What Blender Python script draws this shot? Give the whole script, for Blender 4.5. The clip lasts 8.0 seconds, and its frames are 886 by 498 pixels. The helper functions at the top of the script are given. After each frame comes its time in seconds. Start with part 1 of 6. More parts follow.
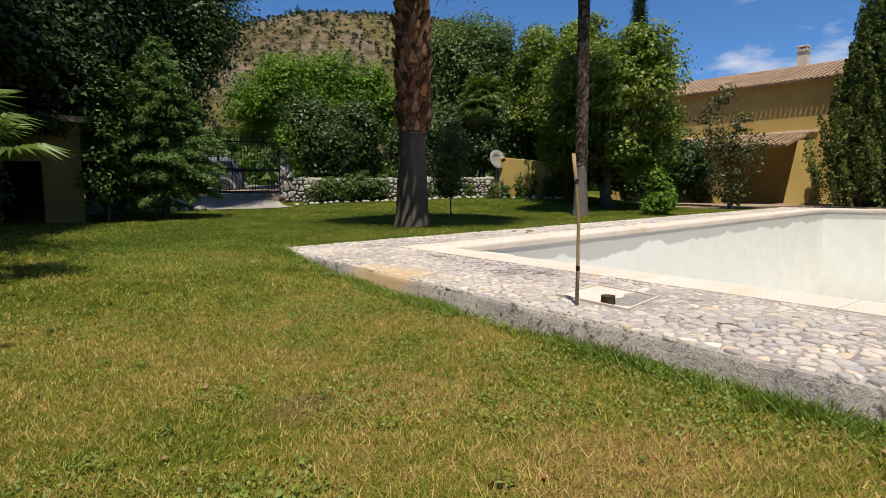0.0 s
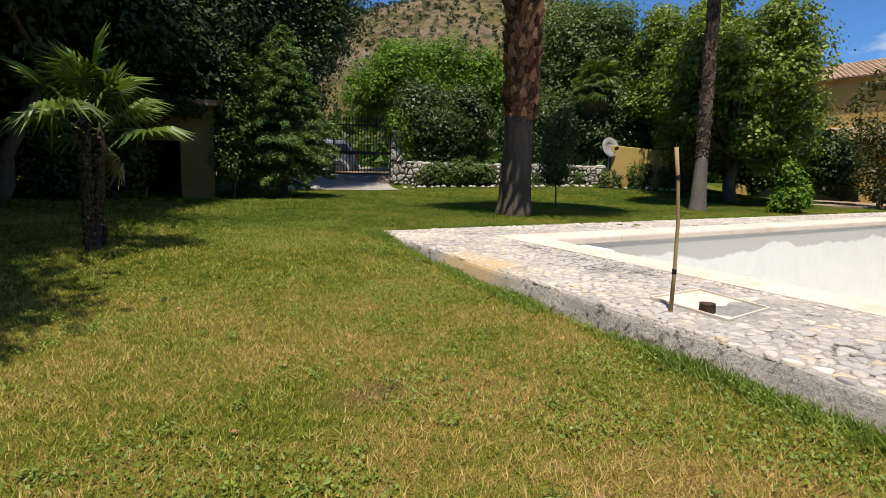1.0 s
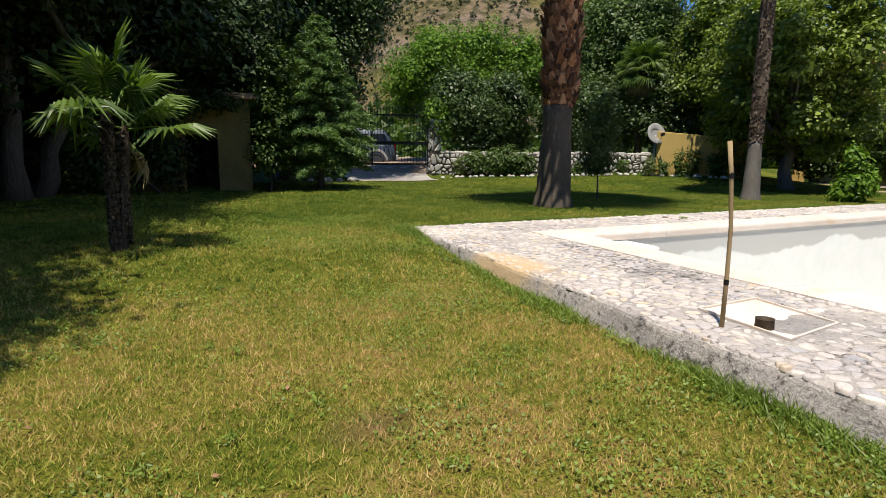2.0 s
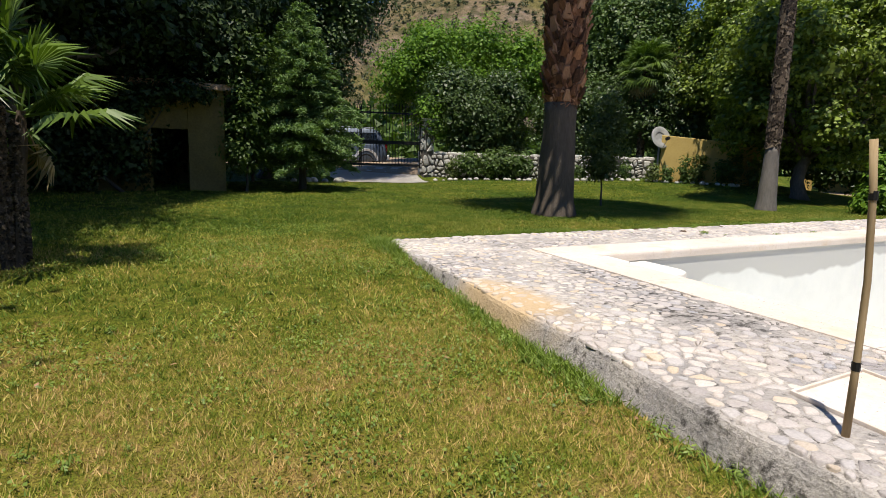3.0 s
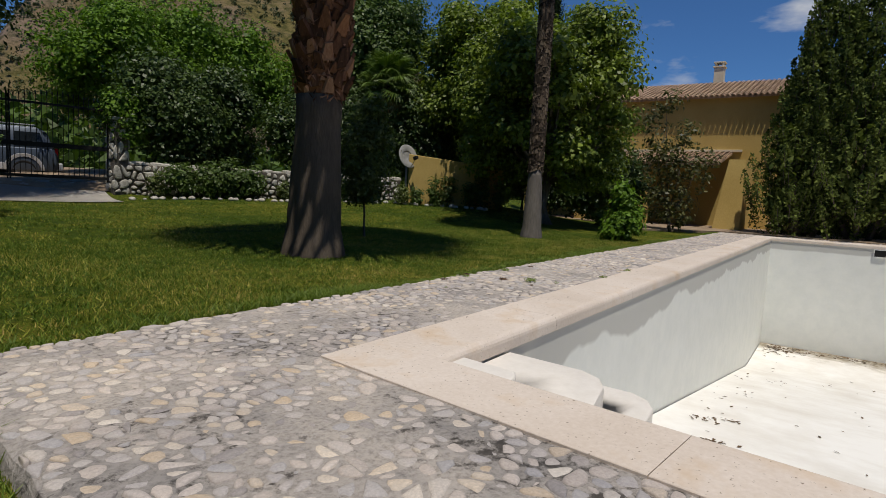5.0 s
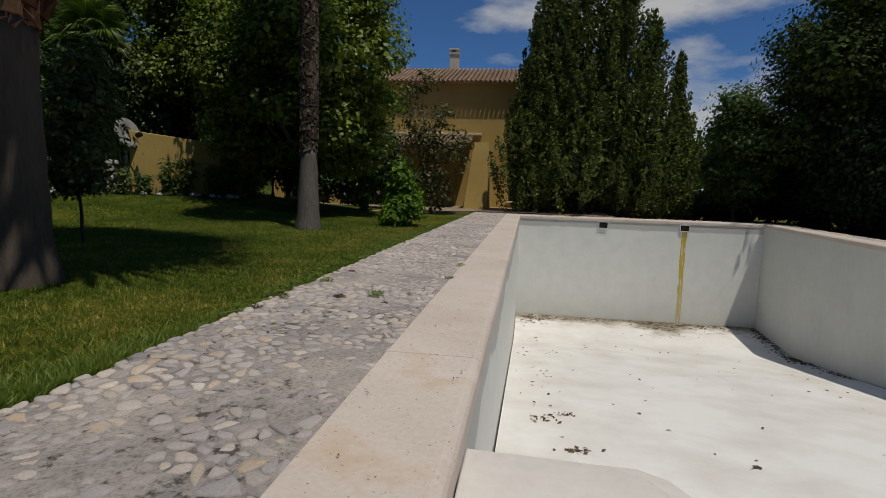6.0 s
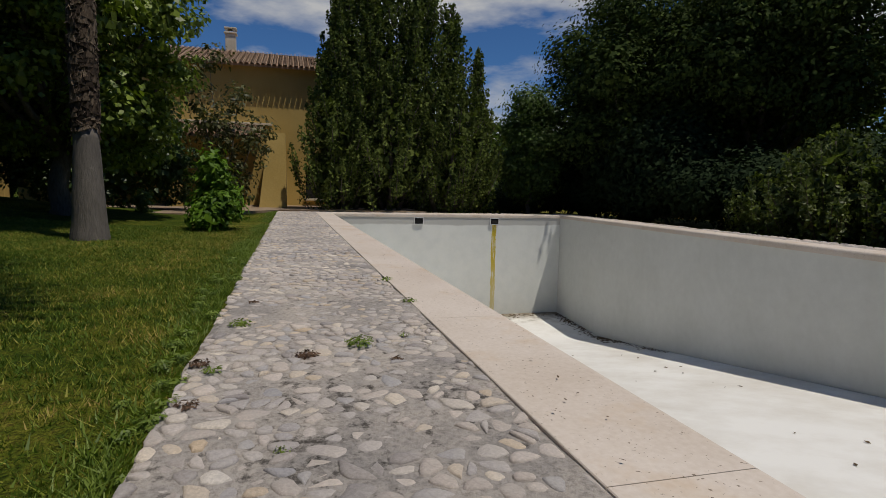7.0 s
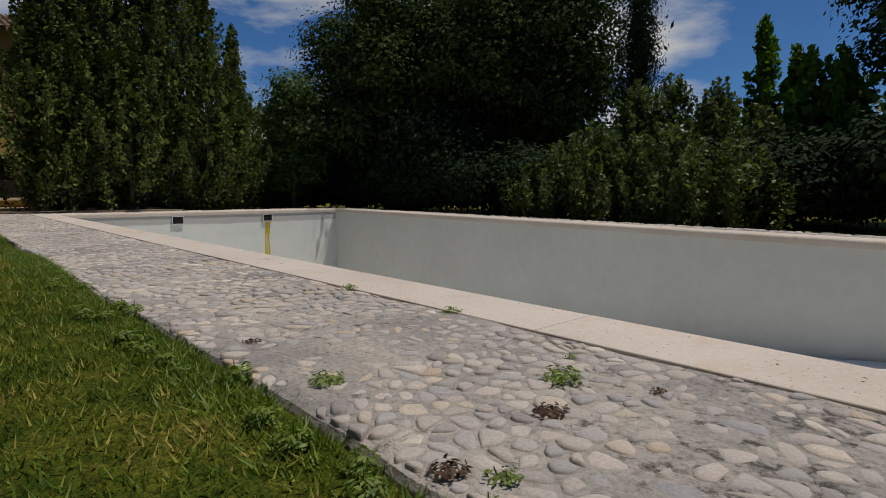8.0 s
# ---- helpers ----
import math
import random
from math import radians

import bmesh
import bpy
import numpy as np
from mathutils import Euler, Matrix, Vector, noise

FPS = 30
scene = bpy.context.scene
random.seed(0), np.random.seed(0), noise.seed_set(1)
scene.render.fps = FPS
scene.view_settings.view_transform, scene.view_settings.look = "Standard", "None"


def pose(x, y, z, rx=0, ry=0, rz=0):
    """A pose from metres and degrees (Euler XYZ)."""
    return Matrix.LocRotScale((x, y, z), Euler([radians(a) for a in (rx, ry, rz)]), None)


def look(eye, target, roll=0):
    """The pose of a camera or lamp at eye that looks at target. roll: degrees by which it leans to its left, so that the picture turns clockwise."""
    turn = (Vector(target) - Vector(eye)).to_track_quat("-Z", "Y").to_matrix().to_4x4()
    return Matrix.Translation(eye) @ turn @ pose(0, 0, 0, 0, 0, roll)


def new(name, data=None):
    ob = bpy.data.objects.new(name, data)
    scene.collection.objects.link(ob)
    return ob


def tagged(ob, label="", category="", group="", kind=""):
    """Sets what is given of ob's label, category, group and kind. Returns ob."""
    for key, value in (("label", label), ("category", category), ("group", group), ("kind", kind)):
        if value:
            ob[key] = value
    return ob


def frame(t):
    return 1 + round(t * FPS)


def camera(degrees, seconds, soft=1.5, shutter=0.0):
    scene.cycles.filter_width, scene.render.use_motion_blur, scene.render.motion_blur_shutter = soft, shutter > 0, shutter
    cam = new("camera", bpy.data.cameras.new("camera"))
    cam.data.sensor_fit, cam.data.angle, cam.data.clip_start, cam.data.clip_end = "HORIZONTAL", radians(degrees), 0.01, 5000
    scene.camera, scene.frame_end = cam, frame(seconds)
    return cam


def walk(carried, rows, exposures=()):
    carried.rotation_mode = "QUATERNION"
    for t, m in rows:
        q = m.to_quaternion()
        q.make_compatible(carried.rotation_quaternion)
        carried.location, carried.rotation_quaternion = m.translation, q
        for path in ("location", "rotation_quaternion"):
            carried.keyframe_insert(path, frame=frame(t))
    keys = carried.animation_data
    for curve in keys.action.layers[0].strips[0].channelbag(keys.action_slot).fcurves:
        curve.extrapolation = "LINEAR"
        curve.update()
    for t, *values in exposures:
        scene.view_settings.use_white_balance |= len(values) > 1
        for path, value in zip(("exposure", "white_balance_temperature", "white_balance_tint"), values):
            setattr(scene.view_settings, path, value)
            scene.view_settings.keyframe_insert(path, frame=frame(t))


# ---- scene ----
# camera and its walk
cam = camera(75.92, 8.0, soft=0.75)
PATH = [
    (0, (-4.607, -5.834, 0.751), (-3.259, -4.371, 0.541), -0.41),
    (0.5, (-4.541, -5.854, 0.755), (-3.331, -4.275, 0.540), 0.37),
    (1, (-4.450, -5.867, 0.787), (-3.404, -4.183, 0.523), 1.31),
    (1.5, (-4.369, -5.843, 0.824), (-3.440, -4.094, 0.543), 1.21),
    (1.7, (-4.323, -5.769, 0.862), (-3.397, -4.023, 0.553), 0.73),
    (2.8, (-3.677, -5.016, 0.830), (-2.773, -3.257, 0.534), 0.69),
    (3, (-3.556, -4.679, 0.862), (-2.620, -2.938, 0.559), 1.63),
    (3.5, (-3.152, -4.116, 0.845), (-2.233, -2.361, 0.574), 1.42),
    (4, (-2.617, -3.417, 0.845), (-1.604, -1.706, 0.627), 0.66),
    (4.5, (-2.147, -2.749, 0.846), (-0.826, -1.263, 0.627), 0.33),
    (4.7, (-2.076, -2.524, 0.851), (-0.628, -1.159, 0.646), 1.62),
    (5.8, (-1.163, -0.790, 0.853), (0.781, -0.380, 0.626), 2.76),
    (6, (-0.813, -0.644, 0.812), (1.155, -0.361, 0.596), 1.90),
    (6.5, (0.155, 0.074, 0.758), (2.140, -0.041, 0.538), 1.92),
    (7, (0.692, 0.726, 0.699), (2.613, 0.209, 0.498), 1.23),
    (7.5, (1.533, 1.289, 0.632), (3.285, 0.346, 0.429), 0.00),
    (8, (2.217, 1.864, 0.585), (3.681, 0.516, 0.380), 0.22),
]
walk(cam, [(t, look(eye, target, roll)) for t, eye, target, roll in PATH],
     exposures=((0.0, 0.30, 7020, 10), (1.0, 0.46, 6950, 10), (1.5, 0.57, 6850, 10), (3.0, 0.54, 6670, 10), (3.5, 0.53, 6670, 10), (4.0, 0.30, 6670, 10), (4.5, 0.0, 6670, 10),
                (4.7, -0.15, 6670, 10), (5.8, -0.86, 6670, 10), (6.1, -0.86, 6670, 10), (6.5, -0.77, 6670, 10), (8.0, -0.75, 6670, 10)))

# world and sun
TO_SUN = Vector((-0.24, -0.25, 1.0)).normalized()
world = bpy.data.worlds.new("sky")
scene.world = world
world.use_nodes = True
wn, wl = world.node_tree.nodes, world.node_tree.links
wn.clear()
sky = wn.new("ShaderNodeTexSky")
sky.sky_type = "NISHITA"
sky.sun_disc = False
sky.sun_elevation = math.asin(TO_SUN.z)
sky.sun_rotation = math.atan2(TO_SUN.x, TO_SUN.y)
sky.altitude, sky.air_density, sky.dust_density, sky.ozone_density = 1500, 1.0, 0.0, 8.0
way = wn.new("ShaderNodeTexCoord")
squash = wn.new("ShaderNodeMapping")
squash.inputs["Scale"].default_value = (1.2, 1.2, 3.6)
squash.inputs["Location"].default_value = (0.3, 0.75, 0.1)
puff = wn.new("ShaderNodeTexNoise")
puff.inputs["Scale"].default_value, puff.inputs["Detail"].default_value, puff.inputs["Roughness"].default_value = 1.9, 7, 0.55
edge = wn.new("ShaderNodeValToRGB")
edge.color_ramp.elements[0].position, edge.color_ramp.elements[1].position = 0.45, 0.58
cloud = wn.new("ShaderNodeMixRGB")
cloud.inputs[2].default_value = (8.4, 8.6, 8.9, 1)
back = wn.new("ShaderNodeBackground")
back.inputs["Strength"].default_value = 0.088
wout = wn.new("ShaderNodeOutputWorld")
wl.new(way.outputs["Generated"], squash.inputs["Vector"])
wl.new(squash.outputs[0], puff.inputs["Vector"])
bank = wn.new("ShaderNodeVectorMath")
bank.operation = "DOT_PRODUCT"
wl.new(way.outputs["Generated"], bank.inputs[0])
bank.inputs[1].default_value = (0.906, -0.423, 0.0)
amount = wn.new("ShaderNodeMath")
amount.operation = "MULTIPLY_ADD"
wl.new(bank.outputs["Value"], amount.inputs[0])
amount.inputs[1].default_value, amount.inputs[2].default_value = 0.25, -0.205
cover = wn.new("ShaderNodeMath")
wl.new(puff.outputs[0], cover.inputs[0])
wl.new(amount.outputs[0], cover.inputs[1])
wl.new(cover.outputs[0], edge.inputs[0])
wl.new(edge.outputs[0], cloud.inputs[0])
deep = wn.new("ShaderNodeMixRGB")
deep.blend_type = "MULTIPLY"
deep.inputs[0].default_value, deep.inputs[2].default_value = 1.0, (0.64, 0.95, 1.20, 1)
wl.new(sky.outputs[0], deep.inputs[1])
wl.new(deep.outputs[0], cloud.inputs[1])
wl.new(cloud.outputs[0], back.inputs["Color"])
wl.new(back.outputs[0], wout.inputs["Surface"])
sun = new("sun", bpy.data.lights.new("sun", "SUN"))
sun.data.energy, sun.data.angle, sun.data.color = 4.55, radians(0.55), (1.0, 0.945, 0.86)
sun.matrix_world = look(TO_SUN * 60, (0, 0, 0))

# materials
def material(name, rough=0.8, metal=0.0, spec=0.3):
    m = bpy.data.materials.new(name)
    m.use_nodes = True
    b = m.node_tree.nodes["Principled BSDF"]
    b.inputs["Roughness"].default_value, b.inputs["Metallic"].default_value = rough, metal
    b.inputs["Specular IOR Level"].default_value = spec
    return m, m.node_tree.nodes, m.node_tree.links, b


def rgb(c):
    return (c[0], c[1], c[2], 1.0)


def noise_node(n, l, scale, detail=5, rough=0.6, stretch=None, source="Object"):
    t = n.new("ShaderNodeTexNoise")
    t.inputs["Scale"].default_value, t.inputs["Detail"].default_value, t.inputs["Roughness"].default_value = scale, detail, rough
    c = n.new("ShaderNodeTexCoord")
    if stretch:
        mp = n.new("ShaderNodeMapping")
        mp.inputs["Scale"].default_value = stretch
        l.new(c.outputs[source], mp.inputs[0])
        l.new(mp.outputs[0], t.inputs[0])
    else:
        l.new(c.outputs[source], t.inputs[0])
    return t.outputs[0]


def ramp(n, l, value, stops):
    r = n.new("ShaderNodeValToRGB")
    while len(r.color_ramp.elements) < len(stops):
        r.color_ramp.elements.new(0.5)
    for e, (p, c) in zip(r.color_ramp.elements, stops):
        e.position, e.color = p, rgb(c)
    l.new(value, r.inputs[0])
    return r.outputs[0]


def mix(n, l, kind, fac, a, b):
    x = n.new("ShaderNodeMixRGB")
    x.blend_type = kind
    for slot, v in zip(x.inputs, (fac, a, b)):
        if isinstance(v, (int, float)):
            slot.default_value = v
        elif isinstance(v, tuple):
            slot.default_value = rgb(v)
        else:
            l.new(v, slot)
    return x.outputs[0]


def arith(n, l, op, a, b=0.0, clamp=False):
    x = n.new("ShaderNodeMath")
    x.operation, x.use_clamp = op, clamp
    for slot, v in zip(x.inputs, (a, b)):
        if isinstance(v, (int, float)):
            slot.default_value = v
        else:
            l.new(v, slot)
    return x.outputs[0]


def bump(n, l, bsdf, height, strength=0.4, distance=0.01):
    b = n.new("ShaderNodeBump")
    b.inputs["Strength"].default_value, b.inputs["Distance"].default_value = strength, distance
    l.new(height, b.inputs["Height"])
    l.new(b.outputs[0], bsdf.inputs["Normal"])


def weathered(name, dark, light, coarse=1.5, fine=25.0, rough=0.85, strength=0.4, distance=0.006, metal=0.0, spec=0.3, stretch=None):
    """A surface that varies at a coarse and a fine scale."""
    m, n, l, b = material(name, rough, metal, spec)
    a, f = noise_node(n, l, coarse, 5, 0.6, stretch), noise_node(n, l, fine, 4, 0.65, stretch)
    both = arith(n, l, "ADD", arith(n, l, "MULTIPLY", a, 0.6), arith(n, l, "MULTIPLY", f, 0.4))
    l.new(ramp(n, l, both, [(0.33, dark), (0.66, light)]), b.inputs["Base Color"])
    bump(n, l, b, f, strength, distance)
    return m


def leafy(name, dark, light, rough=0.5, thin=0.3, patch=1.5, spec=0.35):
    """Leaves: a tone for each leaf, softly varied by place, with light coming through."""
    m, n, l, b = material(name, rough, 0.0, spec)
    g = n.new("ShaderNodeNewGeometry")
    p = noise_node(n, l, patch, 3)
    v = arith(n, l, "ADD", arith(n, l, "MULTIPLY", g.outputs["Random Per Island"], 0.45), arith(n, l, "MULTIPLY", p, 0.60))
    col = ramp(n, l, v, [(0.2, dark), (0.75, light)])
    l.new(col, b.inputs["Base Color"])
    t = n.new("ShaderNodeBsdfTranslucent")
    l.new(mix(n, l, "MULTIPLY", 1.0, col, (1.0, 1.15, 0.45)), t.inputs["Color"])
    s = n.new("ShaderNodeMixShader")
    s.inputs[0].default_value = thin
    l.new(b.outputs[0], s.inputs[1])
    l.new(t.outputs[0], s.inputs[2])
    l.new(s.outputs[0], n["Material Output"].inputs["Surface"])
    return m


def grass_colour(n, l, extra=None):
    """Patchy summer lawn: green, with straw and brown places, by place on the ground."""
    big, mid = noise_node(n, l, 0.42, 4, 0.6), noise_node(n, l, 2.3, 4, 0.6)
    v = arith(n, l, "ADD", arith(n, l, "MULTIPLY", big, 0.75), arith(n, l, "MULTIPLY", mid, 0.55))
    v = arith(n, l, "SUBTRACT", v, 0.16)
    c = n.new("ShaderNodeTexCoord")
    sep = n.new("ShaderNodeSeparateXYZ")
    l.new(c.outputs["Object"], sep.inputs[0])
    dry = arith(n, l, "MULTIPLY", arith(n, l, "ADD", sep.outputs[1], 1.0), -0.052)
    v = arith(n, l, "ADD", v, arith(n, l, "MINIMUM", arith(n, l, "MAXIMUM", dry, -0.21), 0.05))
    tuft = noise_node(n, l, 17.0, 3, 0.7)
    v = arith(n, l, "ADD", v, arith(n, l, "MULTIPLY", arith(n, l, "SUBTRACT", tuft, 0.5), 0.75))
    if extra:
        v = arith(n, l, "ADD", v, arith(n, l, "MULTIPLY", arith(n, l, "SUBTRACT", extra, 0.5), 0.52))
    gap = n.new("ShaderNodeVectorMath")
    gap.operation = "DISTANCE"
    l.new(c.outputs["Object"], gap.inputs[0])
    gap.inputs[1].default_value = (-3.42, -3.66, -0.15)
    bald = ramp(n, l, arith(n, l, "ADD", gap.outputs["Value"], arith(n, l, "MULTIPLY", mid, 0.5)), [(0.30, (1, 1, 1)), (0.46, (0, 0, 0))])
    out = ramp(n, l, v, [(0.22, (0.064, 0.110, 0.011)), (0.40, (0.160, 0.190, 0.022)), (0.55, (0.270, 0.253, 0.048)), (0.74, (0.41, 0.282, 0.112))])
    return mix(n, l, "MIX", arith(n, l, "MULTIPLY", bald, arith(n, l, "MULTIPLY", tuft, 1.2)), out, (0.26, 0.165, 0.085))


def lawn_material():
    m, n, l, b = material("lawn", 0.95, 0.0, 0.1)
    f = noise_node(n, l, 90, 3, 0.7)
    # fine dark mottling paints shadow into the gaps between tufts
    l.new(mix(n, l, "MULTIPLY", 1.0, grass_colour(n, l), ramp(n, l, f, [(0.34, (0.20, 0.19, 0.15)), (0.66, (0.95, 0.92, 0.80))])), b.inputs["Base Color"])
    bump(n, l, b, f, 0.9, 0.02)
    return m


def blade_material(lift=1.0):
    m, n, l, b = material("grass_blades", 0.6, 0.0, 0.25)
    g = n.new("ShaderNodeNewGeometry")
    col = mix(n, l, "MULTIPLY", 1.0, grass_colour(n, l, g.outputs["Random Per Island"]), (lift, lift, lift))
    l.new(col, b.inputs["Base Color"])
    t = n.new("ShaderNodeBsdfTranslucent")
    l.new(col, t.inputs["Color"])
    s = n.new("ShaderNodeMixShader")
    s.inputs[0].default_value = 0.3
    l.new(b.outputs[0], s.inputs[1])
    l.new(t.outputs[0], s.inputs[2])
    l.new(s.outputs[0], n["Material Output"].inputs["Surface"])
    return m


def stain_mask(n, l):
    """An ochre rust stain at the border's corner."""
    c = n.new("ShaderNodeTexCoord")
    q = n.new("ShaderNodeVectorMath")
    q.operation = "MULTIPLY"
    l.new(c.outputs["Object"], q.inputs[0])
    q.inputs[1].default_value = (1.25, 0.62, 1.0)
    d = n.new("ShaderNodeVectorMath")
    d.operation = "DISTANCE"
    l.new(q.outputs[0], d.inputs[0])
    d.inputs[1].default_value = (-1.87, -1.03, -0.06)
    edge_ = arith(n, l, "ADD", d.outputs["Value"], arith(n, l, "MULTIPLY", noise_node(n, l, 3.0, 4), 0.5))
    return ramp(n, l, edge_, [(0.50, (1, 1, 1)), (0.75, (0, 0, 0))])


def cobble_material():
    """River stones in greys, creams, tans and slate blues, with chalky mortar smeared over them in places."""
    m, n, l, b = material("river_stone", 0.8, 0.0, 0.3)
    o, g = n.new("ShaderNodeObjectInfo"), n.new("ShaderNodeNewGeometry")
    r = arith(n, l, "FRACT", arith(n, l, "ADD", o.outputs["Random"], g.outputs["Random Per Island"]))
    tone = ramp(n, l, r, [(0.0, (0.34, 0.325, 0.325)), (0.12, (0.50, 0.46, 0.43)), (0.30, (0.60, 0.545, 0.50)), (0.42, (0.43, 0.43, 0.445)), (0.55, (0.66, 0.60, 0.55)), (0.68, (0.50, 0.48, 0.475)), (0.80, (0.66, 0.615, 0.555)), (0.93, (0.60, 0.495, 0.37)), (1.0, (0.80, 0.76, 0.69))])
    f, c = noise_node(n, l, 95, 6, 0.75), noise_node(n, l, 0.9, 4, 0.6)
    t = mix(n, l, "MULTIPLY", 0.75, tone, ramp(n, l, f, [(0.3, (0.62, 0.60, 0.58)), (0.65, (1.1, 1.08, 1.05))]))
    t = mix(n, l, "MULTIPLY", 0.8, t, ramp(n, l, c, [(0.36, (0.74, 0.73, 0.76)), (0.6, (1.08, 1.04, 1.0))]))
    smear = ramp(n, l, noise_node(n, l, 16, 5, 0.7), [(0.50, (0, 0, 0)), (0.66, (1, 1, 1))])
    t = mix(n, l, "MIX", arith(n, l, "MULTIPLY", smear, 0.38), t, (0.47, 0.44, 0.405))
    l.new(mix(n, l, "MIX", arith(n, l, "MULTIPLY", stain_mask(n, l), 0.45), t, (0.58, 0.43, 0.26)), b.inputs["Base Color"])
    bump(n, l, b, f, 0.6, 0.007)
    return m


def liner_material(stained=False):
    """Painted pool walls: a grey band under the rim with a wavy lower edge, off-white below."""
    m, n, l, b = material("pool_paint_stained" if stained else "pool_paint", 0.55, 0.0, 0.35)
    c = n.new("ShaderNodeTexCoord")
    sep = n.new("ShaderNodeSeparateXYZ")
    l.new(c.outputs["Object"], sep.inputs[0])
    wave = arith(n, l, "MULTIPLY", arith(n, l, "SUBTRACT", noise_node(n, l, 0.8, 3, 0.6, (1, 1, 0.15)), 0.5), 0.16 if stained else 0.6)
    z = arith(n, l, "ADD", sep.outputs[2], wave)
    band = ramp(n, l, arith(n, l, "ADD", z, 0.56 if not stained else 0.53), [(0.17, (0, 0, 0)), (0.21, (1, 1, 1))])
    f = noise_node(n, l, 3.0, 6, 0.65)
    low = ramp(n, l, f, [(0.35, (0.71, 0.73, 0.695)), (0.6, (0.76, 0.775, 0.735))])
    col = mix(n, l, "MIX", band, low, (0.50, 0.50, 0.47))
    if stained:
        wob = arith(n, l, "MULTIPLY", arith(n, l, "SUBTRACT", noise_node(n, l, 2.0, 3, 0.6), 0.5), 0.10)
        off = arith(n, l, "ABSOLUTE", arith(n, l, "ADD", arith(n, l, "SUBTRACT", sep.outputs[1], STAIN_Y), wob))
        inside = arith(n, l, "MULTIPLY", arith(n, l, "LESS_THAN", off, 0.075), arith(n, l, "LESS_THAN", sep.outputs[2], -0.30))
        streak = ramp(n, l, noise_node(n, l, 7.0, 4, 0.6, (1, 3.0, 0.35)), [(0.30, (0, 0, 0)), (0.48, (1, 1, 1))])
        fade = arith(n, l, "ADD", arith(n, l, "MULTIPLY", sep.outputs[2], 0.22), 1.3, True)
        col = mix(n, l, "MIX", arith(n, l, "MULTIPLY", arith(n, l, "MULTIPLY", inside, streak), fade), col, (0.55, 0.42, 0.03))
    l.new(col, b.inputs["Base Color"])
    bump(n, l, b, noise_node(n, l, 1.3, 4, 0.5), 0.25, 0.05)
    return m


def shaggy(name, stops, fine=30.0):
    """Old leaf bases and fibres: each piece has its own tone, with fine fibres along it."""
    m, n, l, b = material(name, 0.95, 0.0, 0.15)
    g = n.new("ShaderNodeNewGeometry")
    f = noise_node(n, l, fine, 5, 0.7, (1, 1, 0.22))
    v = arith(n, l, "ADD", arith(n, l, "MULTIPLY", g.outputs["Random Per Island"], 0.6), arith(n, l, "MULTIPLY", f, 0.4))
    l.new(ramp(n, l, v, stops), b.inputs["Base Color"])
    bump(n, l, b, f, 1.0, 0.02)
    return m


def pool_floor_material():
    """White painted floor, with a brown silt stain under the leaking skimmer."""
    m, n, l, b = material("pool_floor_paint", 0.6, 0.0, 0.3)
    f = noise_node(n, l, 0.7, 6, 0.65)
    col = ramp(n, l, f, [(0.35, (0.72, 0.69, 0.63)), (0.6, (0.86, 0.85, 0.81))])
    c = n.new("ShaderNodeTexCoord")
    sep = n.new("ShaderNodeSeparateXYZ")
    l.new(c.outputs["Object"], sep.inputs[0])
    edge_ = arith(n, l, "ADD", arith(n, l, "MULTIPLY", arith(n, l, "SUBTRACT", 17.9, sep.outputs[0]), 0.38), arith(n, l, "MULTIPLY", noise_node(n, l, 1.6, 5, 0.65), 1.1))
    leak = ramp(n, l, arith(n, l, "ABSOLUTE", arith(n, l, "ADD", sep.outputs[1], 4.9)), [(0.3, (0.34, 0.34, 0.34)), (1.0, (0, 0, 0))])
    silt = ramp(n, l, arith(n, l, "SUBTRACT", edge_, leak), [(0.60, (1, 1, 1)), (0.98, (0, 0, 0))])
    col = mix(n, l, "MIX", arith(n, l, "MULTIPLY", silt, 0.85), col, (0.19, 0.145, 0.075))
    l.new(col, b.inputs["Base Color"])
    bump(n, l, b, noise_node(n, l, 9.0, 4), 0.15, 0.004)
    return m


def coping_material():
    """Cream reconstituted stone with tan water stains and fine dark specks."""
    m, n, l, b = material("cream_coping", 0.75, 0.0, 0.3)
    a, f = noise_node(n, l, 0.9, 5, 0.6), noise_node(n, l, 45, 4, 0.65)
    both = arith(n, l, "ADD", arith(n, l, "MULTIPLY", a, 0.6), arith(n, l, "MULTIPLY", f, 0.4))
    col = ramp(n, l, both, [(0.33, (0.55, 0.465, 0.385)), (0.66, (0.70, 0.625, 0.555))])
    tan = ramp(n, l, noise_node(n, l, 1.9, 5, 0.65), [(0.55, (0, 0, 0)), (0.70, (1, 1, 1))])
    col = mix(n, l, "MIX", arith(n, l, "MULTIPLY", tan, 0.6), col, (0.56, 0.41, 0.26))
    speck = ramp(n, l, noise_node(n, l, 70, 2, 0.5), [(0.26, (0.35, 0.32, 0.28)), (0.32, (1, 1, 1))])
    l.new(mix(n, l, "MULTIPLY", 1.0, col, speck), b.inputs["Base Color"])
    bump(n, l, b, f, 0.25, 0.003)
    return m


